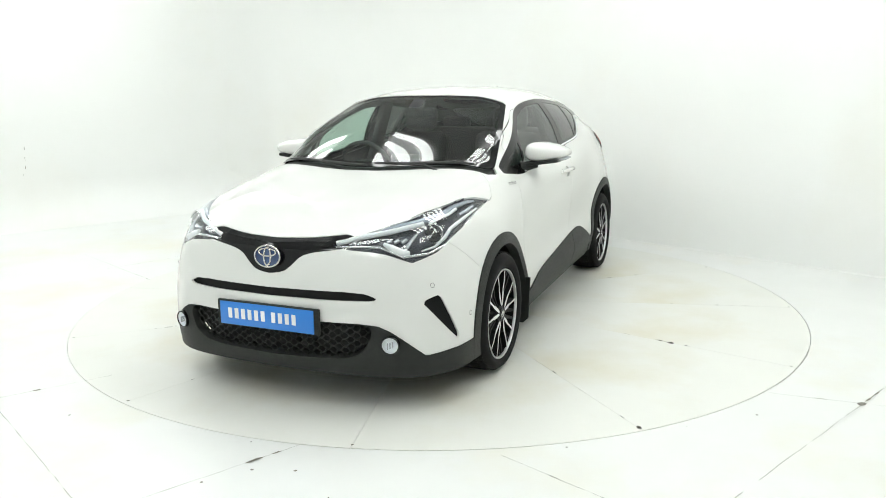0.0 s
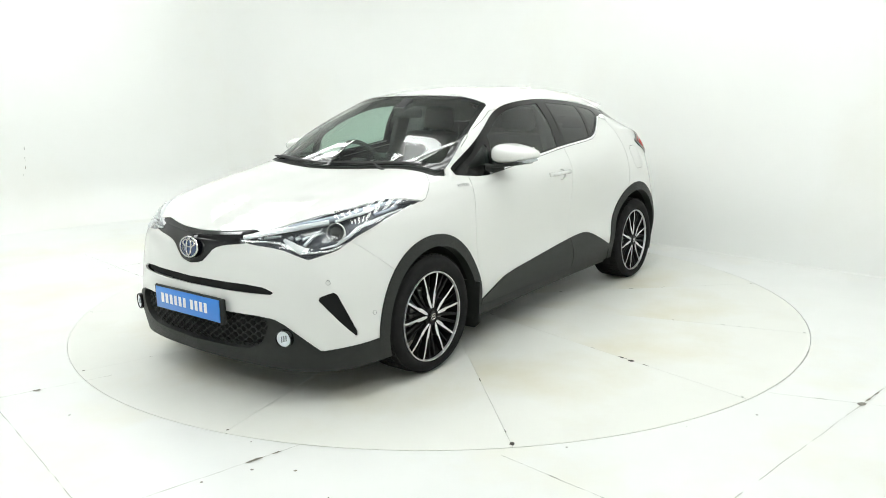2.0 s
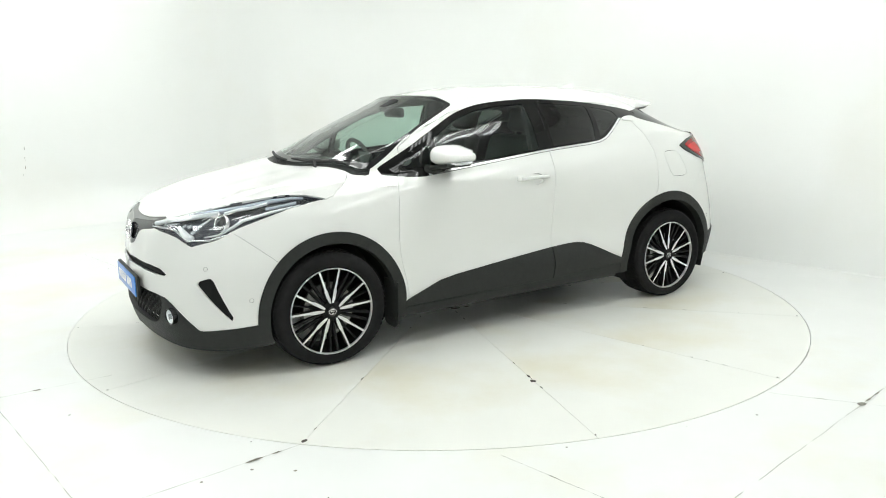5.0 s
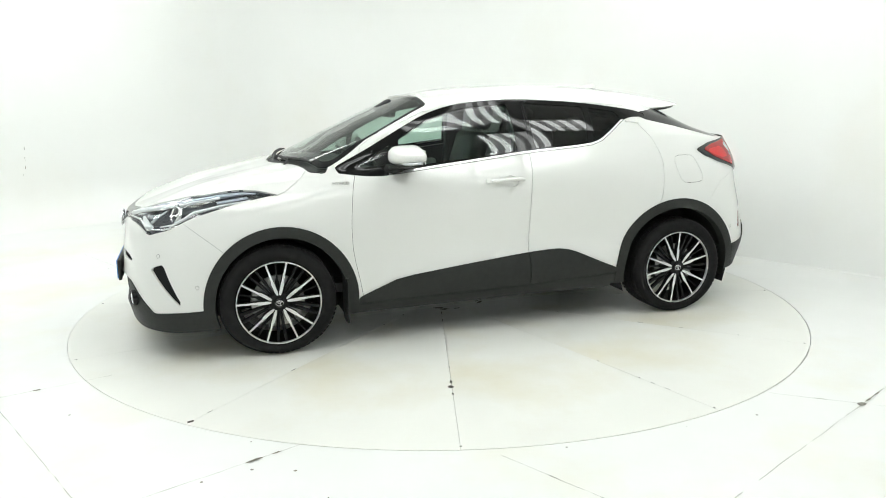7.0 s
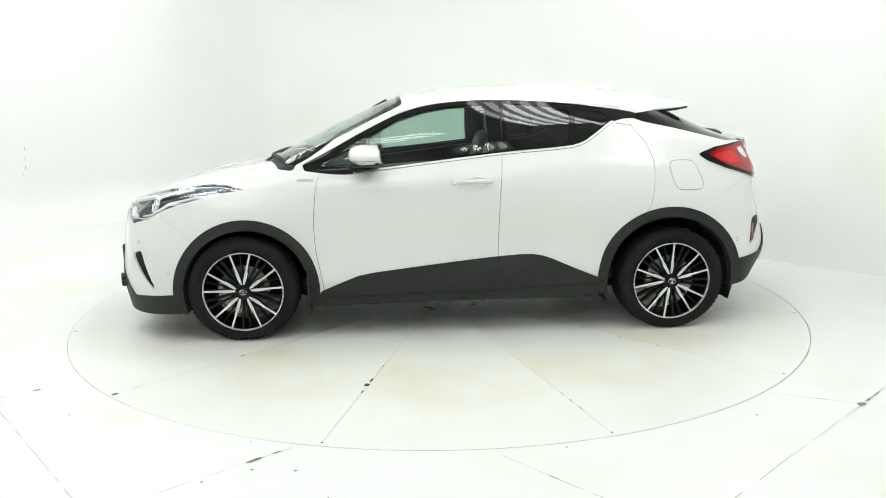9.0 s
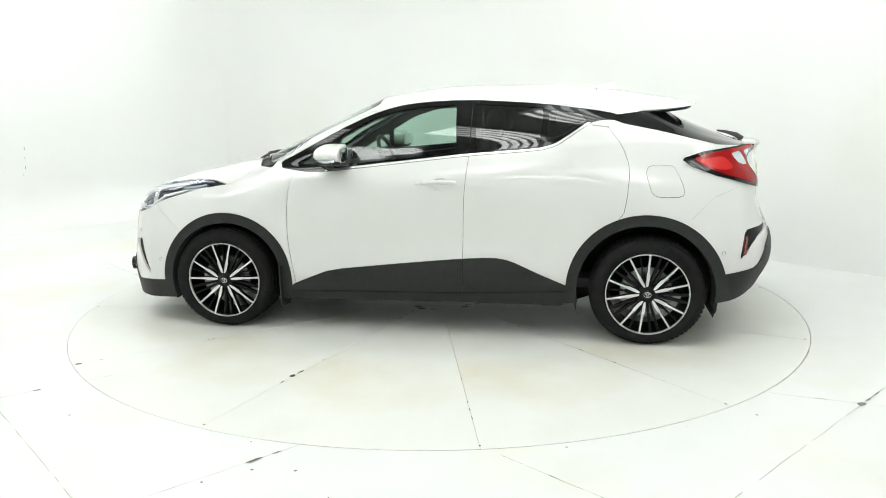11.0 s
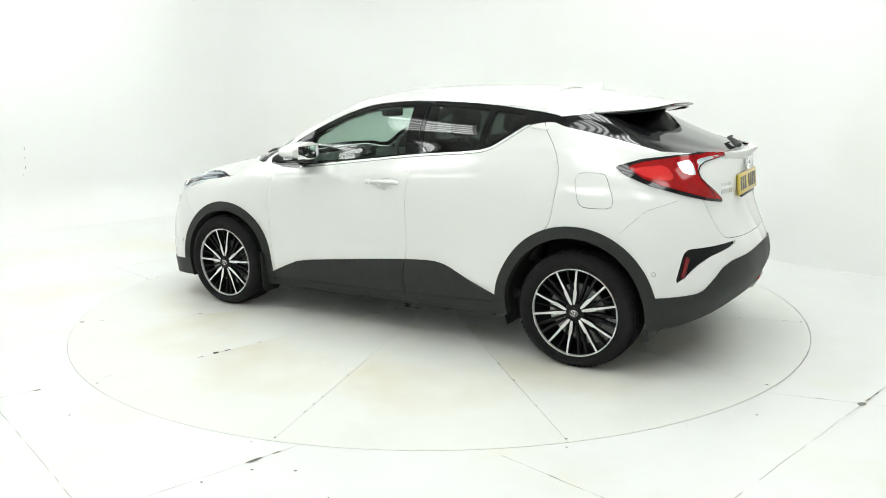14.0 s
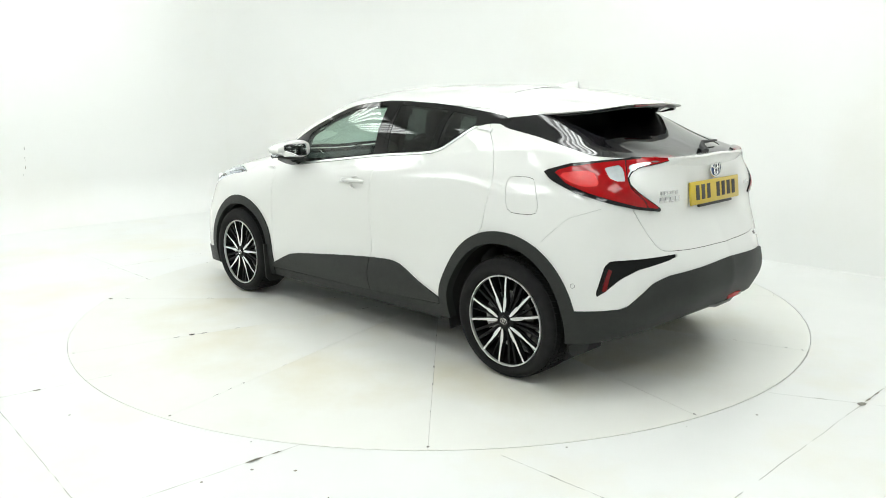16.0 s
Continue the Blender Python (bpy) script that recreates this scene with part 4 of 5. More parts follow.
def car_body(car):
    sk = cut_car()
    N = skin_normals(sk)
    fd = Finder(sk, N)

    def panel(labels, mat, name, label="", parent=car, both=True, joined=False, **k):
        labels = (labels,) if isinstance(labels, str) else labels
        made = []
        for m in ((2,) if joined else (0, 1)):
            ob = new(name, panel_mesh(sk, labels, mat, name, mirror=m, normals=N, **k))
            ob.parent = parent
            if label:
                tagged(ob, label)
            made.append(ob)
        return made
    panel("body", PAINT, "body_shell", "glossy white body shell and roof", joined=True)
    panel("bonnet", PAINT, "bonnet", "glossy white bonnet", joined=True)
    panel("front_door", PAINT, "front_door", rim=.016)
    panel("rear_door", PAINT, "rear_door")
    panel("handle_recess", PAINT, "handle_recess", "white hollow behind the door handle", lift=-.014, rim=0)
    panel("tailgate", PAINT, "tailgate", "glossy white tailgate", joined=True)
    panel("front_bumper", PAINT, "front_bumper", joined=True)
    panel("rear_bumper", PAINT, "rear_bumper", joined=True)
    panel("fuel_flap", PAINT, "fuel_flap")
    for lab in sorted({l for l in sk.lab if l.startswith("gap_")}):
        # each unbroken run of a gap is a part of its own
        ids = [i for i, l in enumerate(sk.lab) if l == lab]
        root = {}

        def find(a):
            while root.setdefault(a, a) != a:
                root[a] = root[root[a]]
                a = root[a]
            return a
        for i in ids:
            for v in sk.F[i][1:]:
                root[find(v)] = find(sk.F[i][0])
        runs = {}
        for i in ids:
            runs.setdefault(find(sk.F[i][0]), []).append(i)
        for n, key in enumerate(sorted(runs)):
            if len(runs[key]) < 6:
                continue
            name = "%s_run%d" % (lab, n)
            for i in runs[key]:
                sk.lab[i] = name
            panel(name, GAP, "shut_line", "dark gap between panels", lift=-.006, rim=0, joined=lab in ("gap_bonnet", "gap_tailgate"))
    panel(("arch_f",), PLASTIC, "front_arch_trim", "dark grey plastic wheel arch trim", lift=.007, rim=.05)
    panel(("arch_r",), PLASTIC, "rear_arch_trim", "dark grey plastic wheel arch trim", lift=.007, rim=.05)
    panel("clad_tmp", PLASTIC, "door_cladding", "dark grey plastic lower door cladding", lift=.010, rim=.03)
    panel("sill_strip", WELL, "sill_gap", "dark gap below the cladding", lift=-.006, rim=0)
    panel("sill_low", PLASTIC, "sill_strip", "dark plastic strip below the doors", lift=.002, rim=.02)
    panel("clad_gap", WELL, "cladding_gap", lift=.002, rim=0)
    panel("cladding", PLASTIC, "rear_door_cladding", "dark grey plastic lower door cladding", lift=.010, rim=.03)
    panel("bumper_black", PLASTIC, "lower_front_bumper", "dark grey plastic lower bumper", joined=True, lift=.006, rim=.05)
    panel("bumper_black_rear", PLASTIC, "lower_rear_bumper", "dark grey plastic lower bumper", joined=True, lift=.008, rim=.05)
    panel(("corner_blade",), SATIN, "corner_blade", "black corner air slot", lift=-.012, rim=0)
    panel(("corner_slot",), SATIN, "corner_slot", "black rear corner slot", lift=-.010, rim=0)
    panel(("grille_slit",), WELL, "grille_slit", "narrow black air slit", joined=True, lift=-.025, rim=0)
    panel(("grille_upper",), GLOSS, "upper_grille", "gloss black band round the emblem", joined=True, lift=-.004, rim=.01)
    panel(("grille_lower",), WELL, "grille_backing", "black lower grille backing", joined=True, lift=-.05, rim=0)
    panel("pillar_gap", GAP, "pillar_gap", "dark gap between the door frames", lift=-.005, rim=0)
    panel(("window_gasket",), GAP, "window_gasket", "thin dark rubber line below the chrome", lift=-.002, rim=0)
    panel(("chrome_strip",), BRIGHT, "window_chrome", "chrome strip below the side windows", lift=.002)
    panel(("chrome_tmp", "window_surround"), FRAME, "window_frame", "gloss black window frames", lift=-.002)
    panel("tail_black", GLOSS, "tail_surround", "gloss black rear window surround", joined=True)
    panel("cowl", PLASTIC, "cowl", "black cowl below the windscreen", joined=True, lift=-.014, rim=.02)
    for lab, mat, text in (("front_side_window", SIDE, ""), ("front_quarter_window", SIDE, ""), ("rear_side_window", TINT, "dark tinted side window"), ("rear_quarter_window", TINT, "dark tinted quarter window")):
        panel(lab, mat, lab, text, lift=-.004, rim=0)
    for lab, mat, text in (("windscreen", CLEAR, "clear greenish windscreen"), ("rear_window", REARTINT, "dark tinted rear window")):
        panel(lab, mat, lab, text, joined=True, lift=-.003, rim=0)
    panel("windscreen_border", GLOSS, "windscreen_border", "black border round the windscreen", joined=True, lift=-.003, rim=.004)
    # inner lining of the cabin
    solid = ("front_door", "rear_door", "window_surround", "chrome_tmp", "body", "tailgate", "tail_black", "cladding", "clad_tmp", "chrome_strip")
    keep = sk.lab
    sk.lab = ["lining" if l in solid and -2.0 < sk.V[f[0]][0] < .95 and sk.V[f[0]][2] < 1.25 else ("liner" if l in solid and -1.9 < sk.V[f[0]][0] < .85 and sk.V[f[0]][2] >= 1.25 else l) for f, l in zip(sk.F, sk.lab)]
    panel("lining", TRIM, "door_lining", "dark interior lining", lift=-.035, rim=0, joined=True)
    panel("liner", LINER, "headlining", "grey headlining", lift=-.028, rim=0, joined=True)
    sk.lab = keep
    return sk, N, fd, panel


def car_lamps(car, sk, N, fd, panel):
    front = lambda V: V[:, 0] > 1.1
    tailz = lambda V: V[:, 0] < -1.4
    # headlights: dark backing, reflectors, projector, light guide, clear lens
    for ob, s in zip(panel("headlight", LAMPDK, "headlight", "headlight with dark bezel and clear lens", lift=-.040, rim=0), (1, -1)):
        me = panel_mesh(sk, ("headlight",), LENS, "lens", lift=.0, rim=0, mirror=0 if s > 0 else 1, normals=N)
        lens = new("lens", me)
        lens.parent = ob
        lens.visible_shadow = False
        me = panel_mesh(sk, ("headlight",), LAMPDK, "housing_rim", lift=-.002, rim=.045, mirror=0 if s > 0 else 1, normals=N)
        # keep only the turned-in border of the housing
        bm = bmesh.new()
        bm.from_mesh(me)
        nf = sum(1 for l in sk.lab if l == "headlight")
        bm.faces.ensure_lookup_table()
        bmesh.ops.delete(bm, geom=bm.faces[:nf], context="FACES")
        part("housing_rim", bm, LAMPDK, ob, smooth=50)

        def guide(name, pts, r, mat, depth, label=""):
            bm = bmesh.new()
            out = []
            for q in pts:
                p, n = fd.near(NOSE, q, front)
                p = p - n * depth
                out.append((p.x, s * p.y, p.z))
            sweep(bm, out, r, 8)
            part(name, bm, mat, ob, label, smooth=60)
        guide("lower_edge", [(1.71, .787), (1.549, .786), (1.44, .782), (1.303, .735), (1.125, .743), (.965, .764), (.867, .798), (.697, .861), (.50, .908)], .0065, CHROME, .010, "chrome lower edge strip")
        guide("light_bar", [(1.69, .800), (1.532, .827), (1.349, .850), (1.22, .861), (1.116, .868)], .0125, WHITE, .012, "white light bar")
        guide("top_band", [(1.40, .858), (1.30, .869), (1.141, .884), (.951, .906), (.80, .924), (.66, .936), (.58, .934)], [.008, .012, .015, .016, .014, .010, .006], LAMPBL, .016, "blue-grey upper lens band")
        guide("light_bar_end", [(1.06, .876), (.98, .884), (.891, .896), (.80, .912)], .008, WHITE, .010)
        guide("light_bracket", [(1.41, .800), (1.36, .778), (1.315, .757), (1.255, .752)], [.008, .017, .020, .010], WHITE, .014, "white bracket of the daytime light")
        guide("bracket_arm", [(1.285, .772), (1.226, .812), (1.155, .850)], [.010, .008, .004], LAMPIN, .016)
        guide("daytime_guide", [(1.17, .757), (1.053, .771), (.977, .800), (.912, .838), (.748, .874), (.58, .899)], [.004, .006, .009, .009, .008, .004], WHITE, .016, "white daytime light guide")
        guide("outer_panel", [(.80, .886), (.70, .901), (.62, .912)], .009, LAMPBL, .018)
        guide("indicator", [(1.55, .808), (1.48, .817), (1.43, .822)], .006, LAMPIN, .024, "clear indicator strip")
        for u in (1.60, 1.38, 1.335, 1.29):
            guide("reflector_cell", [(u, .806), (u - .025, .818)], .010, LAMPIN, .026)
        # projector
        p, n = fd.near(NOSE, (1.078, .825), front)
        n = (n + Vector((1.0, 0.0, 0))).normalized()
        c = p - n * .028
        c, n2 = Vector((c.x, s * c.y, c.z)), Vector((n.x, s * n.y, n.z))
        m = facing(c, n2)
        bm = bmesh.new()
        lathe(bm, [(.047, -.01), (.047, .010), (.0445, .013), (.041, .010), (.040, -.004)], 32, "z")
        part("projector_ring", bm, CHROME, ob, "silver projector ring", smooth=50, m=m)
        bm = bmesh.new()
        lathe(bm, [(.0001, .012), (.014, .0105), (.028, .004), (.037, -.006)], 32, "z")
        part("projector_lens", bm, GLOSS, ob, "dark glassy projector lens", smooth=60, m=m)
    # tail lamps: red body with a brighter guide, clear inner piece
    for ob, s in zip(panel("tail_edge", GLOSS, "taillight", "red tail lamp with clear inner section and black edge", lift=.009, rim=.03), (1, -1)):
        for lab, mat, name, text, lift in (("taillight", RED, "red_lens", "deep red lens", .012), ("tail_hatch", RED, "hatch_lens", "deep red lens on the tailgate", .010), ("tail_deep", REDLIT, "light_panel", "brighter red light panel", .013), ("tail_clear", LAMPIN, "clear_section", "clear silver lamp section", .010), ("tail_inner", LAMPIN, "reversing_lamp", "grey clear reversing lamp", .009)):
            sub = new(name, panel_mesh(sk, (lab,), mat, name, lift=lift, rim=.012, mirror=0 if s > 0 else 1, normals=N))
            sub.parent = ob
            tagged(sub, text)
    # rear slot reflectors
    for s in (1, -1):
        bm = bmesh.new()
        rows = []
        for q in ((1.150, .545), (1.185, .61), (1.205, .645)):
            p, n = fd.near(TAIL, q, tailz)
            rows.append((Vector((p.x, s * p.y, p.z)) - Vector((n.x, s * n.y, n.z)) * .008, (n.x, s * n.y, n.z)))
        strip(bm, rows, .012, .006)
        part("rear_reflector", bm, SMOKE, car, "red reflector in the corner slot", smooth=40)
    # fog lamps
    for s in (1, -1):
        p, n = fd.near(YZ, (.592, .345), lambda V: V[:, 0] > 1.7)
        n = (n + Vector((.6, 0, 0))).normalized()
        m = facing((p.x + n.x * .020, s * (p.y + n.y * .020), p.z), (n.x, s * n.y, n.z))
        fog = new("fog_lamp")
        fog.parent = car
        tagged(fog, "round clear fog lamp in a black ring")
        bm = bmesh.new()
        lathe(bm, [(.044, -.02), (.044, .003), (.040, .006), (.037, 0)], 32, "z")
        part("bezel", bm, GLOSS, fog, smooth=50, m=m)
        bm = bmesh.new()
        lathe(bm, [(.0001, -.012), (.026, -.008), (.038, .001)], 32, "z")
        part("reflector", bm, WHITE, fog, smooth=50, m=m)
        bm = bmesh.new()
        lathe(bm, [(.0001, .009), (.026, .006), (.038, .0015)], 32, "z")
        part("lens", bm, LENS, fog, smooth=60, m=m).visible_shadow = False
        for k in (-1, 0, 1):
            bm = bmesh.new()
            box(bm, (k * .012, .004 * k, -.002), (.005, .030, .008), .002)
            part("bulb_shield", bm, LAMPIN, fog, m=m)
        for mat, at in ((PAINT, (1.871, 0.741, 0.6)), (PAINT, (1.678, 0.855, 0.43)), (PAINT, (-1.813, 0.853, 0.561)), (PLASTIC, (-1.956, 0.778, 0.426))):
            d = np.linalg.norm(fd.V - np.array(at), axis=1)
            n = Vector(fd.N[int(np.argmin(d))])
            m = facing((at[0], s * at[1], at[2]), (n.x, s * n.y, n.z))
            bm = bmesh.new()
            lathe(bm, [(.0001, .0025), (.0085, .002), (.0095, 0)], 16, "z")
            sensor = part("parking_sensor", bm, mat, car, smooth=40, m=m)
            bm = bmesh.new()
            sweep(bm, [(.0108 * math.cos(t), .0108 * math.sin(t), .0005) for t in [2 * math.pi * k / 18 for k in range(18)]], .0007, 5, True)
            part("sensor_ring", bm, GAP, sensor, "thin dark ring", smooth=60)


def car_details(car, sk, N, fd):
    left = lambda V: V[:, 1] > .4
    frontz = lambda V: V[:, 0] > 1.7
    rearz = lambda V: V[:, 0] < -1.7
    # honeycomb bars of the lower grille
    grille = new("lower_grille")
    grille.parent = car
    tagged(grille, "black honeycomb lower grille")
    bm = bmesh.new()
    for row in range(10):
        z0 = .262 + row * .0185
        for k in range(-9, 10):
            for sgn in (-1, 1):
                y0 = k * .058 + (.029 if row % 2 else 0)
                y1 = y0 + sgn * .029
                z1 = z0 + .0185
                if max(abs(y0), abs(y1)) > .50 - max(0, .33 - z0) * 1.2 or z1 > .442:
                    continue
                pts = []
                for y, z in ((y0, z0 + .001), (y0 + sgn * .010, z0 + .003), (y1 - sgn * .010, z1 - .003), (y1, z1 - .001)):
                    p, n = fd.near(YZ, (abs(y), z), lambda V: V[:, 0] > 1.8)
                    pts.append((p.x - .022, y, z))
                sweep(bm, pts, .0042, 4)
    tagged(part("honeycomb", bm, PLASTIC, grille, smooth=30), kind="stuff")
    # upper emblem, plates
    p, n = fd.near(YZ, (0, .727), frontz)
    m = facing((p.x + .004, 0, .727), (1, 0, .12))
    bm = bmesh.new()
    lathe(bm, [(.0001, .006), (.045, .004), (.068, -.002)], 40, "z")
    for v in bm.verts:
        v.co.y *= .72
    badge = part("front_emblem", bm, BADGE, car, "dark blue oval emblem with chrome rings", smooth=60, m=m)
    emblem(badge, .070, .050, .0055, Matrix.Translation((0, 0, .005)))
    plate = new("front_plate")
    plate.parent = car
    tagged(plate, "blue show plate with white lettering blocks")
    bm = bmesh.new()
    box(bm, (2.120, 0, .442), (.018, .57, .125), .006)
    part("plate_holder", bm, PLASTIC, plate)
    bm = bmesh.new()
    box(bm, (2.134, -.002, .442), (.006, .526, .113), .003)
    part("plate_sheet", bm, BLUE, plate)
    y = -.205
    for count in (6, 4):
        for k in range(count):
            bm = bmesh.new()
            box(bm, (2.1376, y, .444), (.0016, .0215, .050))
            part("letter_block", bm, WHITE, plate, smooth=0)
            y += .0375
        y += .022
    # rear plate
    rplate = new("rear_plate")
    rplate.parent = car
    tagged(rplate, "yellow rear plate with black character blocks")
    tilt = Matrix.Rotation(radians(6.5), 4, "Y")
    bm = bmesh.new()
    box(bm, (-2.083, 0, .965), (.012, .53, .116), .004, tilt)
    part("plate_sheet", bm, YELLOW, rplate)
    for k in range(7):
        bm = bmesh.new()
        yy = .195 - k * .058 - (.045 if k > 2 else 0)
        box(bm, (-2.0895, yy, .968), (.002, .034, .074), 0, tilt)
        part("character_block", bm, INK, rplate, smooth=0)
    bm = bmesh.new()
    box(bm, (-2.088, 0, .900), (.016, .36, .014), .004)
    part("plate_frame", bm, INK, rplate)
    p, n = fd.near(YZ, (0, 1.075), rearz)
    m = facing((p.x - .004, 0, 1.075), (-1, 0, .05))
    bm = bmesh.new()
    lathe(bm, [(.0001, .005), (.04, .003), (.055, -.002)], 40, "z")
    for v in bm.verts:
        v.co.y *= .70
    badge = part("rear_emblem", bm, BADGE, car, "dark oval emblem with chrome rings", smooth=60, m=m)
    emblem(badge, .058, .041, .005, Matrix.Translation((0, 0, .004)))
    # model lettering as plain chrome blocks
    for y0, z, n_, w, h in ((.47, .985, 6, .016, .018), (.47, .952, 4, .032, .026)):
        for k in range(n_):
            yy = y0 - k * (w + .006)
            p, n = fd.near(YZ, (yy, z), rearz)
            bm = bmesh.new()
            box(bm, (0, 0, .002), (w, h, .004), .001)
            part("badge_block", bm, CHROME, car, "chrome badge block", m=facing(p, n))
    for k in range(5):
        yy = -.40 - k * .022
        p, n = fd.near(YZ, (-yy, .97), rearz)
        bm = bmesh.new()
        box(bm, (0, 0, .002), (.016, .018, .004), .001)
        part("badge_block", bm, CHROME, car, "chrome badge block", m=facing((p.x, -p.y, p.z), (n.x, -n.y, n.z)))
    # lettering on the front wings
    for s in (1, -1):
        p, n = fd.near(XZ, (.855, .962), left)
        words("HYBRID", .028, .0015, CHROME, "wing_badge", car, facing((p.x, s * (p.y + .003), p.z), (n.x, s * n.y, n.z)), "chrome HYBRID lettering")
    # mirrors
    for s in (1, -1):
        mir = new("door_mirror")
        mir.parent = car
        tagged(mir, "white door mirror with black foot and indicator")
        bm = bmesh.new()
        bmesh.ops.create_uvsphere(bm, u_segments=28, v_segments=16, radius=1)
        for v in bm.verts:
            x, y, z = v.co
            r = math.hypot(y, z)
            if x > 0:
                x = x ** .75 * .100
            elif x > -.6:
                x, y, z = x / .6 * .075, y / r, z / r
            else:
                x, y, z = -.075, y / .8, z / .8
            yy = math.copysign(abs(y) ** .85, y) * .132
            out = (yy / .132 + 1) / 2
            zz = math.copysign(abs(z) ** .75, z) * ((.078 - .040 * out) if z > 0 else (.062 - .030 * out))
            v.co = (x - .06 * (yy + .1) + .487, s * (.898 + yy), 1.112 + zz)
        part("mirror_shell", bm, PAINT, mir, "glossy white mirror shell", smooth=60)
        bm = bmesh.new()
        box(bm, (.482, s * .885, 1.056), (.165, .20, .020), .008, Matrix.Rotation(s * .14, 4, "X"))
        part("mirror_base", bm, PLASTIC, mir, "black lower mirror edge", smooth=40)
        bm = bmesh.new()
        sweep(bm, [(.56, s * .745, 1.028), (.53, s * .78, 1.030), (.50, s * .84, 1.045)], [.034, .028, .024], 10)
        part("mirror_foot", bm, PLASTIC, mir, "black mirror foot", smooth=60)
        bm = bmesh.new()
        sweep(bm, [(.545, s * .955, 1.075), (.490, s * 1.008, 1.080), (.420, s * 1.020, 1.083)], [.006, .011, .008], 8)
        part("indicator", bm, LAMPIN, mir, "silver indicator strip", smooth=60)
        bm = bmesh.new()
        box(bm, (.404, s * .892, 1.112), (.006, .190, .080), .002, Matrix.Rotation(s * .10, 4, "Z"))
        part("mirror_glass", bm, CHROME, mir, "mirror glass", smooth=30)
    # front door handles; the rear ones are hidden high in the pillar
    for s in (1, -1):
        dh = new("door_handle")
        dh.parent = car
        tagged(dh, "white pull handle with a keyhole cap")
        p, n = fd.near(XZ, (-.17, .943), left)
        pose_ = facing((p.x, s * p.y, p.z), (n.x, s * n.y, n.z))
        k = 1 if s > 0 else -1
        bm = bmesh.new()
        sweep(bm, [(-.105 * k, 0, -.002), (-.085 * k, 0, .020), (.0, .004, .030), (.075 * k, .004, .028), (.098 * k, .004, .004)], [.011, .0135, .0135, .0135, .011], 12)
        for v in bm.verts:
            v.co.y *= .95
        part("grip", bm, PAINT, dh, smooth=60, m=pose_)
        bm = bmesh.new()
        box(bm, (-.128 * k, .002, .004), (.036, .028, .016), .006)
        part("lock_cap", bm, PAINT, dh, smooth=40, m=pose_)
        p, n = fd.near(XZ, (-1.11, 1.275), left)
        bm = bmesh.new()
        box(bm, (0, 0, .004), (.105, .022, .012), .005, Matrix.Rotation(-.15 * s, 4, "Z"))
        part("rear_handle", bm, PAINT, car, "flush white rear door handle", smooth=40, m=facing((p.x, s * p.y, p.z), (n.x, s * n.y, n.z)))
    # roof spoiler
    bm = bmesh.new()
    rows = []
    for k in range(33):
        t = -1 + 2 * k / 32
        e = abs(t)
        y = t * .545
        back = -1.705 + .40 * e ** 8 + .03 * e * e
        lead = -1.085
        top, _ = fd.near(XY, (lead, abs(y)), lambda V: V[:, 2] > 1.2)
        z0, z1 = top.z + .003 - .006 * e ** 6, 1.407 - .050 * e ** 3
        mid = z0 * .45 + z1 * .55 + .010 * (1 - e ** 4)
        xb = lead * .30 + back * .70
        glass, _ = fd.near(XY, (xb, abs(y)), lambda V: V[:, 2] > 1.1)
        ring = [(lead, y, z0 - .003), (lead * .75 + back * .25, y, z0 * .72 + z1 * .28 + .010 * (1 - e ** 4)), ((lead + back) / 2, y, mid), (back + .03, y, z1 + .002), (back, y, z1 - .005), (back + .03, y, z1 - .014), (xb, y, min(z1 - .016, glass.z - .004)), (lead, y, z0 - .008 - .042 * (1 - e ** 4))]
        rows.append([bm.verts.new(q) for q in ring])
    for a, b in zip(rows, rows[1:]):
        for i in range(8):
            bm.faces.new((a[i], a[(i + 1) % 8], b[(i + 1) % 8], b[i])).material_index = 1 if i in (5, 6) else 0
    bm.faces.new(rows[0])
    bm.faces.new(rows[-1][::-1])
    sp = part("roof_spoiler", bm, [PAINT, GLOSS], car, "white roof spoiler over the rear window", smooth=45)
    bm = bmesh.new()
    pts = [(-1.705 + .40 * abs(t) ** 8 + .03 * t * t + .03, t * .53, 1.386 - .05 * abs(t) ** 3) for t in [-1 + 2 * k / 16 for k in range(17)]]
    sweep(bm, pts, .007, 6)
    part("spoiler_lip", bm, GLOSS, sp, "black underside lip", smooth=60)
    bm = bmesh.new()
    box(bm, (-1.685, 0, 1.392), (.012, .30, .010), .003)
    part("brake_light", bm, SMOKE, sp, "dark red high brake light")
    bm = bmesh.new()
    pts = []
    for k in range(33):
        t = -1 + 2 * k / 32
        top, n = fd.near(XY, (-1.088, abs(t * .545)), lambda V: V[:, 2] > 1.2)
        pts.append((-1.088 + .05 * abs(t) ** 6, t * .545, top.z + .0006 - .006 * abs(t) ** 6))
    sweep(bm, pts, .0018, 5)
    part("spoiler_seam", bm, GAP, sp, "thin dark seam before the spoiler", smooth=60)
    # raised lip along the top of the tailgate
    bm = bmesh.new()
    rows = []
    for k in range(29):
        t = -1 + 2 * k / 28
        e = abs(t)
        p, n = fd.near(YZ, (e * .40, 1.128), rearz)
        x, y = p.x, t * .40
        g = 1 - .75 * e ** 3
        rows.append([bm.verts.new(q) for q in ((x + .085, y, 1.150 - .008 * e), (x + .02, y, 1.160 - .010 * e), (x - .030 * g, y, 1.163 - .012 * e), (x - .036 * g, y, 1.154 - .012 * e), (x - .012 * g, y, 1.118), (x + .01, y, 1.085))])
    for a, b in zip(rows, rows[1:]):
        for i in range(5):
            bm.faces.new((a[i], a[i + 1], b[i + 1], b[i]))
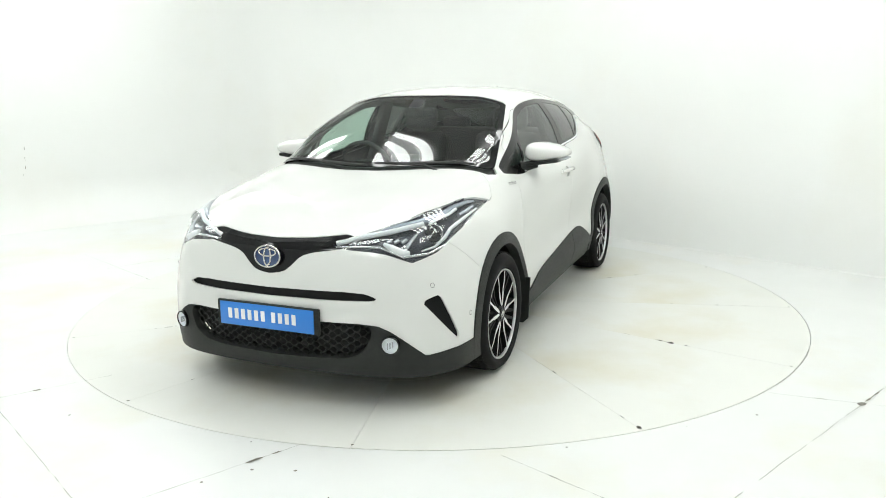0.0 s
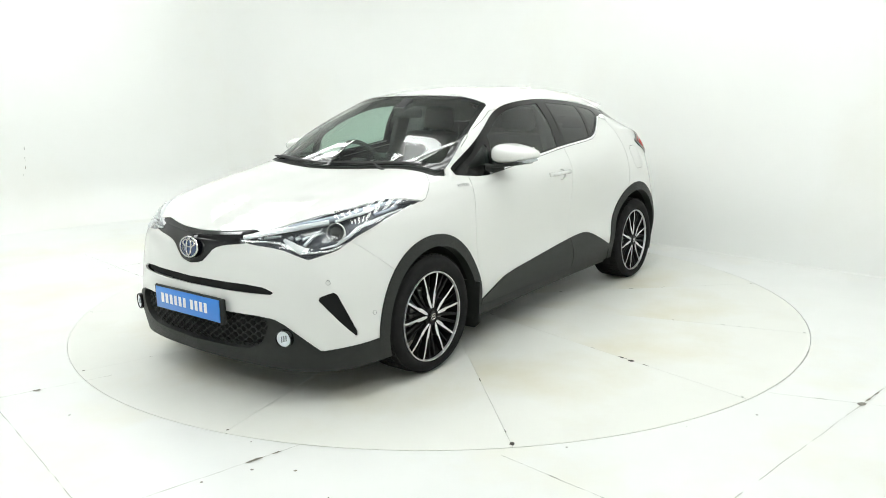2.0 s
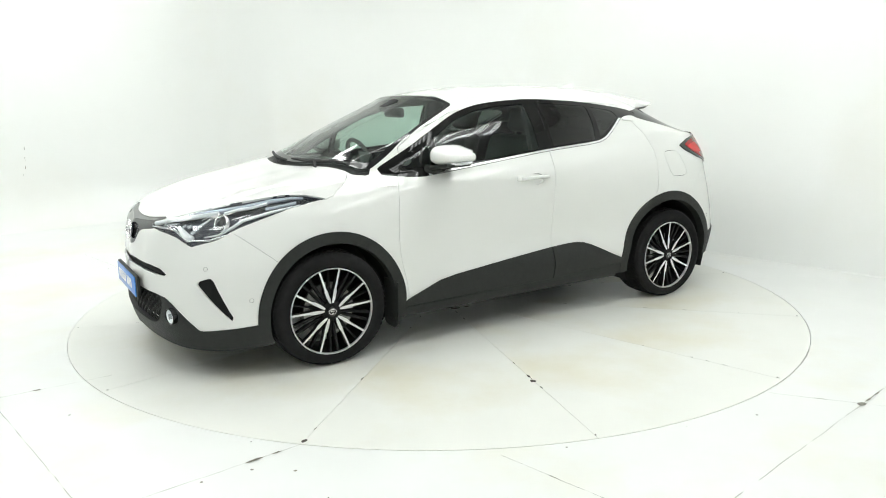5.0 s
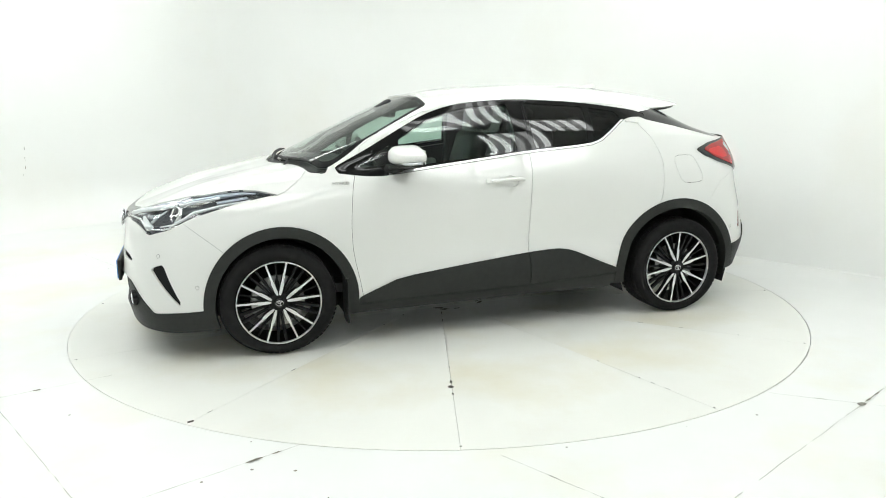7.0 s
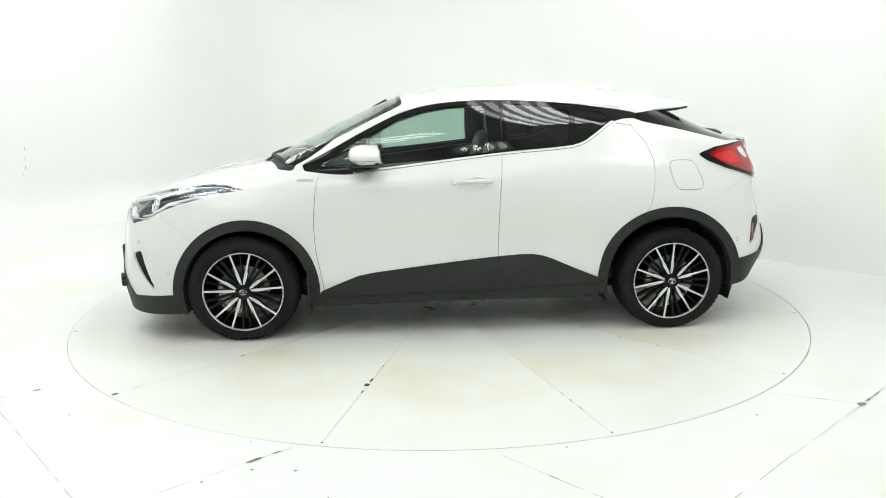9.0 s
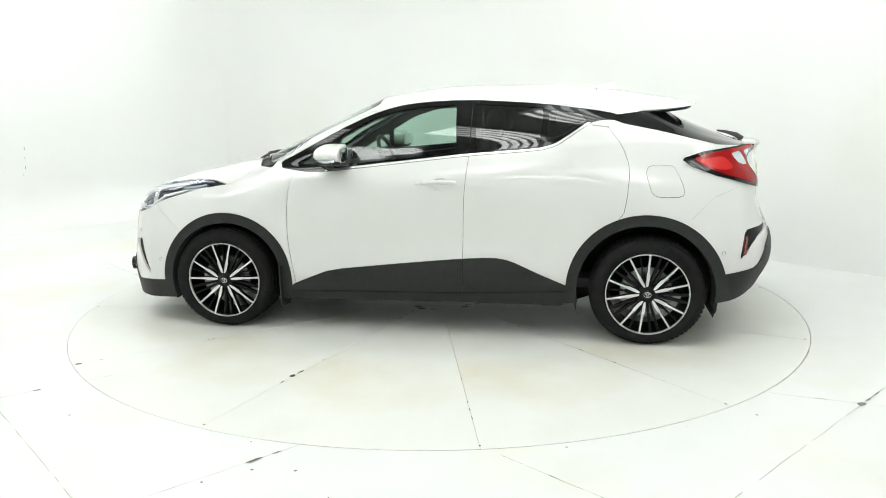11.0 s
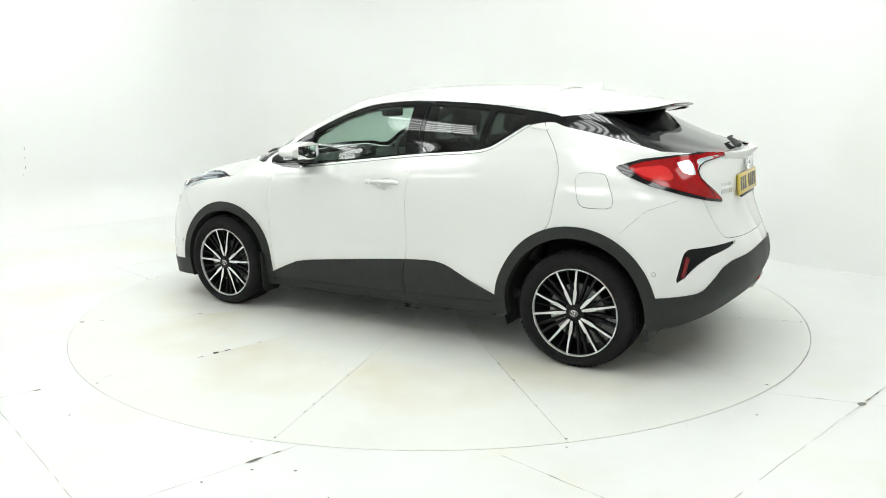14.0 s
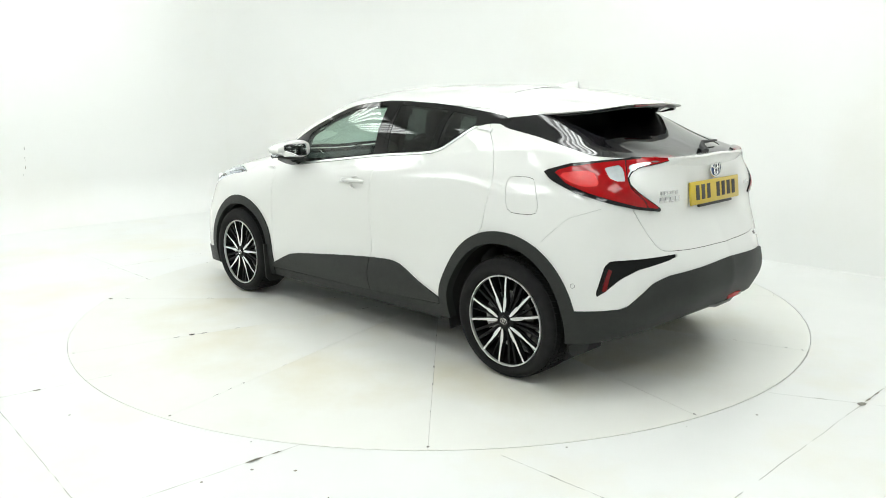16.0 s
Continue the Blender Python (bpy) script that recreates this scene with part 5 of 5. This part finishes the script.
    part("tailgate_lip", bm, PAINT, car, "raised white lip along the tailgate", smooth=40)
    # aerial fin
    bm = bmesh.new()
    rows = []
    for x, h, w in ((-1.00, .0, .006), (-1.08, .018, .020), (-1.14, .036, .024), (-1.205, .050, .016), (-1.215, .048, .010), (-1.205, .0, .022)):
        rows.append([bm.verts.new((x, yy * w, 1.488 - (x + 1.1) * -.05 + zz * h)) for yy, zz in ((-1, 0), (-.6, .6), (0, 1), (.6, .6), (1, 0))])
    for a, b in zip(rows, rows[1:]):
        for i in range(4):
            bm.faces.new((a[i], a[i + 1], b[i + 1], b[i]))
    part("aerial_fin", bm, PAINT, car, "small white aerial fin", smooth=60)
    # wipers
    for y0, y1, x0, x1 in ((.62, .06, .985, 1.115), (.02, -.58, 1.135, 1.005)):
        bm = bmesh.new()
        pts = []
        for k in range(7):
            t = k / 6
            y, x = y0 + (y1 - y0) * t, x0 + (x1 - x0) * t + .03 * math.sin(math.pi * t) - .012
            p, n = fd.near(XY, (x, abs(y)), lambda V: V[:, 2] > .9)
            pts.append((p.x + .02, y, p.z + .006))
        sweep(bm, pts, [.006, .009, .010, .010, .010, .009, .005], 6)
        wp = part("wiper", bm, GAP, car, "black windscreen wiper", smooth=50)
        bm = bmesh.new()
        sweep(bm, [(1.135, (y0 + y1) / 2 + .16, 1.028), (1.12, (y0 + y1) / 2 + .08, 1.058), pts[3]], [.011, .009, .006], 8)
        part("wiper_arm", bm, GAP, wp, smooth=60)
    bm = bmesh.new()
    sweep(bm, [(-2.03, .02, 1.160), (-2.00, .0, 1.185), (-1.95, -.10, 1.20), (-1.93, -.30, 1.20)], [.020, .016, .010, .006], 8)
    part("rear_wiper", bm, GAP, car, "black rear wiper", smooth=60)
    # wells, underbody, mud flaps, exhaust
    for s in (1, -1):
        for cx, cz, r0, r1 in (ARCH_F, ARCH_R):
            bm = bmesh.new()
            n = 20
            rings = []
            for k in range(n + 1):
                a = -.35 + (math.pi + .7) * k / n
                rings.append([bm.verts.new((cx + (r0 + .02) * math.cos(a), s * yy, cz + (r0 + .02) * math.sin(a))) for yy in (.855, .70, .54)])
            c = bm.verts.new((cx, s * .54, cz))
            for a, b in zip(rings, rings[1:]):
                for i in range(2):
                    bm.faces.new((a[i], a[i + 1], b[i + 1], b[i]))
                bm.faces.new((a[2], c, b[2]))
            part("wheel_well", bm, WELL, car, "black wheel well liner", smooth=60)
        for x, z0, z1, w, yy, lean in ((.845, .145, .42, .16, .818, .0), (-1.79, .195, .44, .17, .758, .0)):
            bm = bmesh.new()
            prism(bm, [(yy - w / 2, z0 + .02), (yy - w / 2 + .02, z0), (yy + w / 2 - .03, z0), (yy + w / 2, z0 + .03), (yy + w / 2 + .01, z1), (yy - w / 2, z1)], -.005, .005, lambda u, v, d: (x + d + (z1 - v) * lean * 3, s * u, v))
            part("mud_flap", bm, PLASTIC, car, "dark plastic mud flap", smooth=20)
    bm = bmesh.new()
    box(bm, (.15, 0, .245), (3.3, 1.10, .09), .02)
    box(bm, (-.10, 0, .25), (1.55, 1.66, .06), .02)
    box(bm, (1.74, 0, .225), (.5, 1.1, .06), .02)
    box(bm, (-1.75, 0, .43), (.36, 1.0, .06), .02)
    part("underbody", bm, WELL, car, "dark underbody", smooth=20)
    for s in (1, -1):
        bm = bmesh.new()
        box(bm, (-.10, s * .82, .235), (1.62, .05, .05), .012)
        part("sill", bm, PLASTIC, car, "dark sill below the doors", smooth=40)
    bm = bmesh.new()
    box(bm, (-2.168, -.11, .400), (.02, .15, .024), .006)
    part("rear_fog_lamp", bm, RED, car, "small red lamp low in the bumper")
    bm = bmesh.new()
    sweep(bm, [(-2.0, .60, .318), (-2.115, .36, .372), (-2.152, .14, .388), (-2.157, .08, .375), (-2.157, -.08, .375), (-2.152, -.14, .388), (-2.115, -.36, .372), (-2.0, -.60, .318)], .012, 8)
    part("lower_lip", bm, GLOSS, car, "gloss black lower lip", smooth=60)


def car_interior(car):
    bm = bmesh.new()
    box(bm, (-.35, 0, .33), (2.6, 1.45, .06), .01)
    part("cabin_floor", bm, TRIM, car)
    bm = bmesh.new()
    prism(bm, [(1.12, .75), (1.13, 1.02), (.95, 1.045), (.72, 1.03), (.60, .985), (.57, .90), (.66, .75)], -.70, .70, lambda u, v, d: (u - .10 * (d / .7) ** 2, d, v))
    part("dashboard", bm, TRIM, car, "dark grey dashboard", smooth=40)
    bm = bmesh.new()
    box(bm, (.60, 0, 1.035), (.02, .20, .12), .008, Matrix.Rotation(-.2, 4, "Y"))
    part("centre_screen", bm, GLOSS, car, "black upright centre screen")
    bm = bmesh.new()
    box(bm, (.1, 0, .60), (1.1, .24, .22), .03)
    part("centre_console", bm, TRIM, car)
    # steering wheel on the right-hand side
    sw = new("steering_wheel")
    sw.parent = car
    m = Matrix.Translation((.43, -.36, .985)) @ Matrix.Rotation(radians(-66), 4, "Y")
    bm = bmesh.new()
    sweep(bm, [(.185 * math.cos(t), .185 * math.sin(t), 0) for t in [2 * math.pi * k / 36 for k in range(36)]], .016, 8, True)
    part("wheel_rim", bm, LEATHER, sw, smooth=60, m=m)
    bm = bmesh.new()
    box(bm, (0, 0, -.015), (.13, .14, .05), .02)
    for dx, dy in ((0, .12), (0, -.12), (-.12, 0)):
        box(bm, (dx, dy, -.005), (.04 if dy else .12, .12 if dy else .05, .02), .006)
    part("wheel_boss", bm, TRIM, sw, smooth=40, m=m)

    def seat(x, y, w, name, label):
        st = new(name)
        st.parent = car
        tagged(st, label)
        bm = bmesh.new()
        box(bm, (x, y, .60), (.52, w, .16), .05, Matrix.Rotation(-.08, 4, "Y"))
        part("seat_cushion", bm, LEATHER, st, smooth=50)
        bm = bmesh.new()
        box(bm, (x - .33, y, .90), (.14, w * .96, .60), .055, Matrix.Rotation(-.30, 4, "Y"))
        part("backrest", bm, LEATHER, st, smooth=50)
        return st
    for y in (.36, -.36):
        st = seat(.02, y, .50, "front_seat", "black leather front seat with headrest")
        bm = bmesh.new()
        box(bm, (-.455, y, 1.285), (.10, .26, .17), .04, Matrix.Rotation(-.2, 4, "Y"))
        part("headrest", bm, LEATHER, st, smooth=50)
        for d in (-.06, .06):
            bm = bmesh.new()
            sweep(bm, [(-.42, y + d, 1.14), (-.45, y + d, 1.24)], .006, 6)
            part("headrest_post", bm, STEEL, st)
    st = seat(-.85, 0, 1.30, "rear_bench", "black leather rear bench")
    for y in (.40, 0, -.40):
        bm = bmesh.new()
        box(bm, (-1.29, y, 1.22), (.09, .25, .12), .035, Matrix.Rotation(-.2, 4, "Y"))
        part("headrest", bm, LEATHER, st, smooth=50)
    bm = bmesh.new()
    box(bm, (-1.62, 0, 1.10), (.52, 1.0, .02), .006)
    part("parcel_shelf", bm, TRIM, car)
    # inner mirror and its sensor block
    bm = bmesh.new()
    box(bm, (.36, 0, 1.345), (.05, .22, .062), .018)
    im = part("inner_mirror", bm, TRIM, car, "black inner mirror", smooth=50)
    bm = bmesh.new()
    box(bm, (.40, 0, 1.395), (.12, .09, .035), .012, Matrix.Rotation(.5, 4, "Y"))
    part("mirror_foot", bm, TRIM, im, smooth=40)
    # belts at the middle pillars
    for s in (1, -1):
        bm = bmesh.new()
        box(bm, (-.33, s * .665, 1.17), (.14, .05, .52), .015, Matrix.Rotation(s * .30, 4, "X"))
        part("pillar_trim", bm, TRIM, car)


def build_car():
    car = thing("car", "glossy white compact crossover car with black cladding, parked on the turntable", "car")
    sk, N, fd, panel = car_body(car)
    car_lamps(car, sk, N, fd, panel)
    wheel(car, "front_wheel", HUB_F, 1, "black and bright alloy front wheel")
    wheel(car, "front_wheel", HUB_F, -1, "black and bright alloy front wheel")
    wheel(car, "rear_wheel", HUB_R, 1, "black and bright alloy rear wheel")
    wheel(car, "rear_wheel", HUB_R, -1, "black and bright alloy rear wheel")
    car_details(car, sk, N, fd)
    car_interior(car)
    return car


CAR = build_car()


def motions():
    steps = [16.0 * k / 8 for k in range(9)]
    walk(TABLE, [(t, pose(0, 0, 0, 0, 0, HEADING + TURN * t)) for t in steps])
    walk(CAR, [(t, pose(0, 0, 0, 0, 0, HEADING + TURN * t) @ pose(0, CENTRE_Y, 0)) for t in steps])


motions()
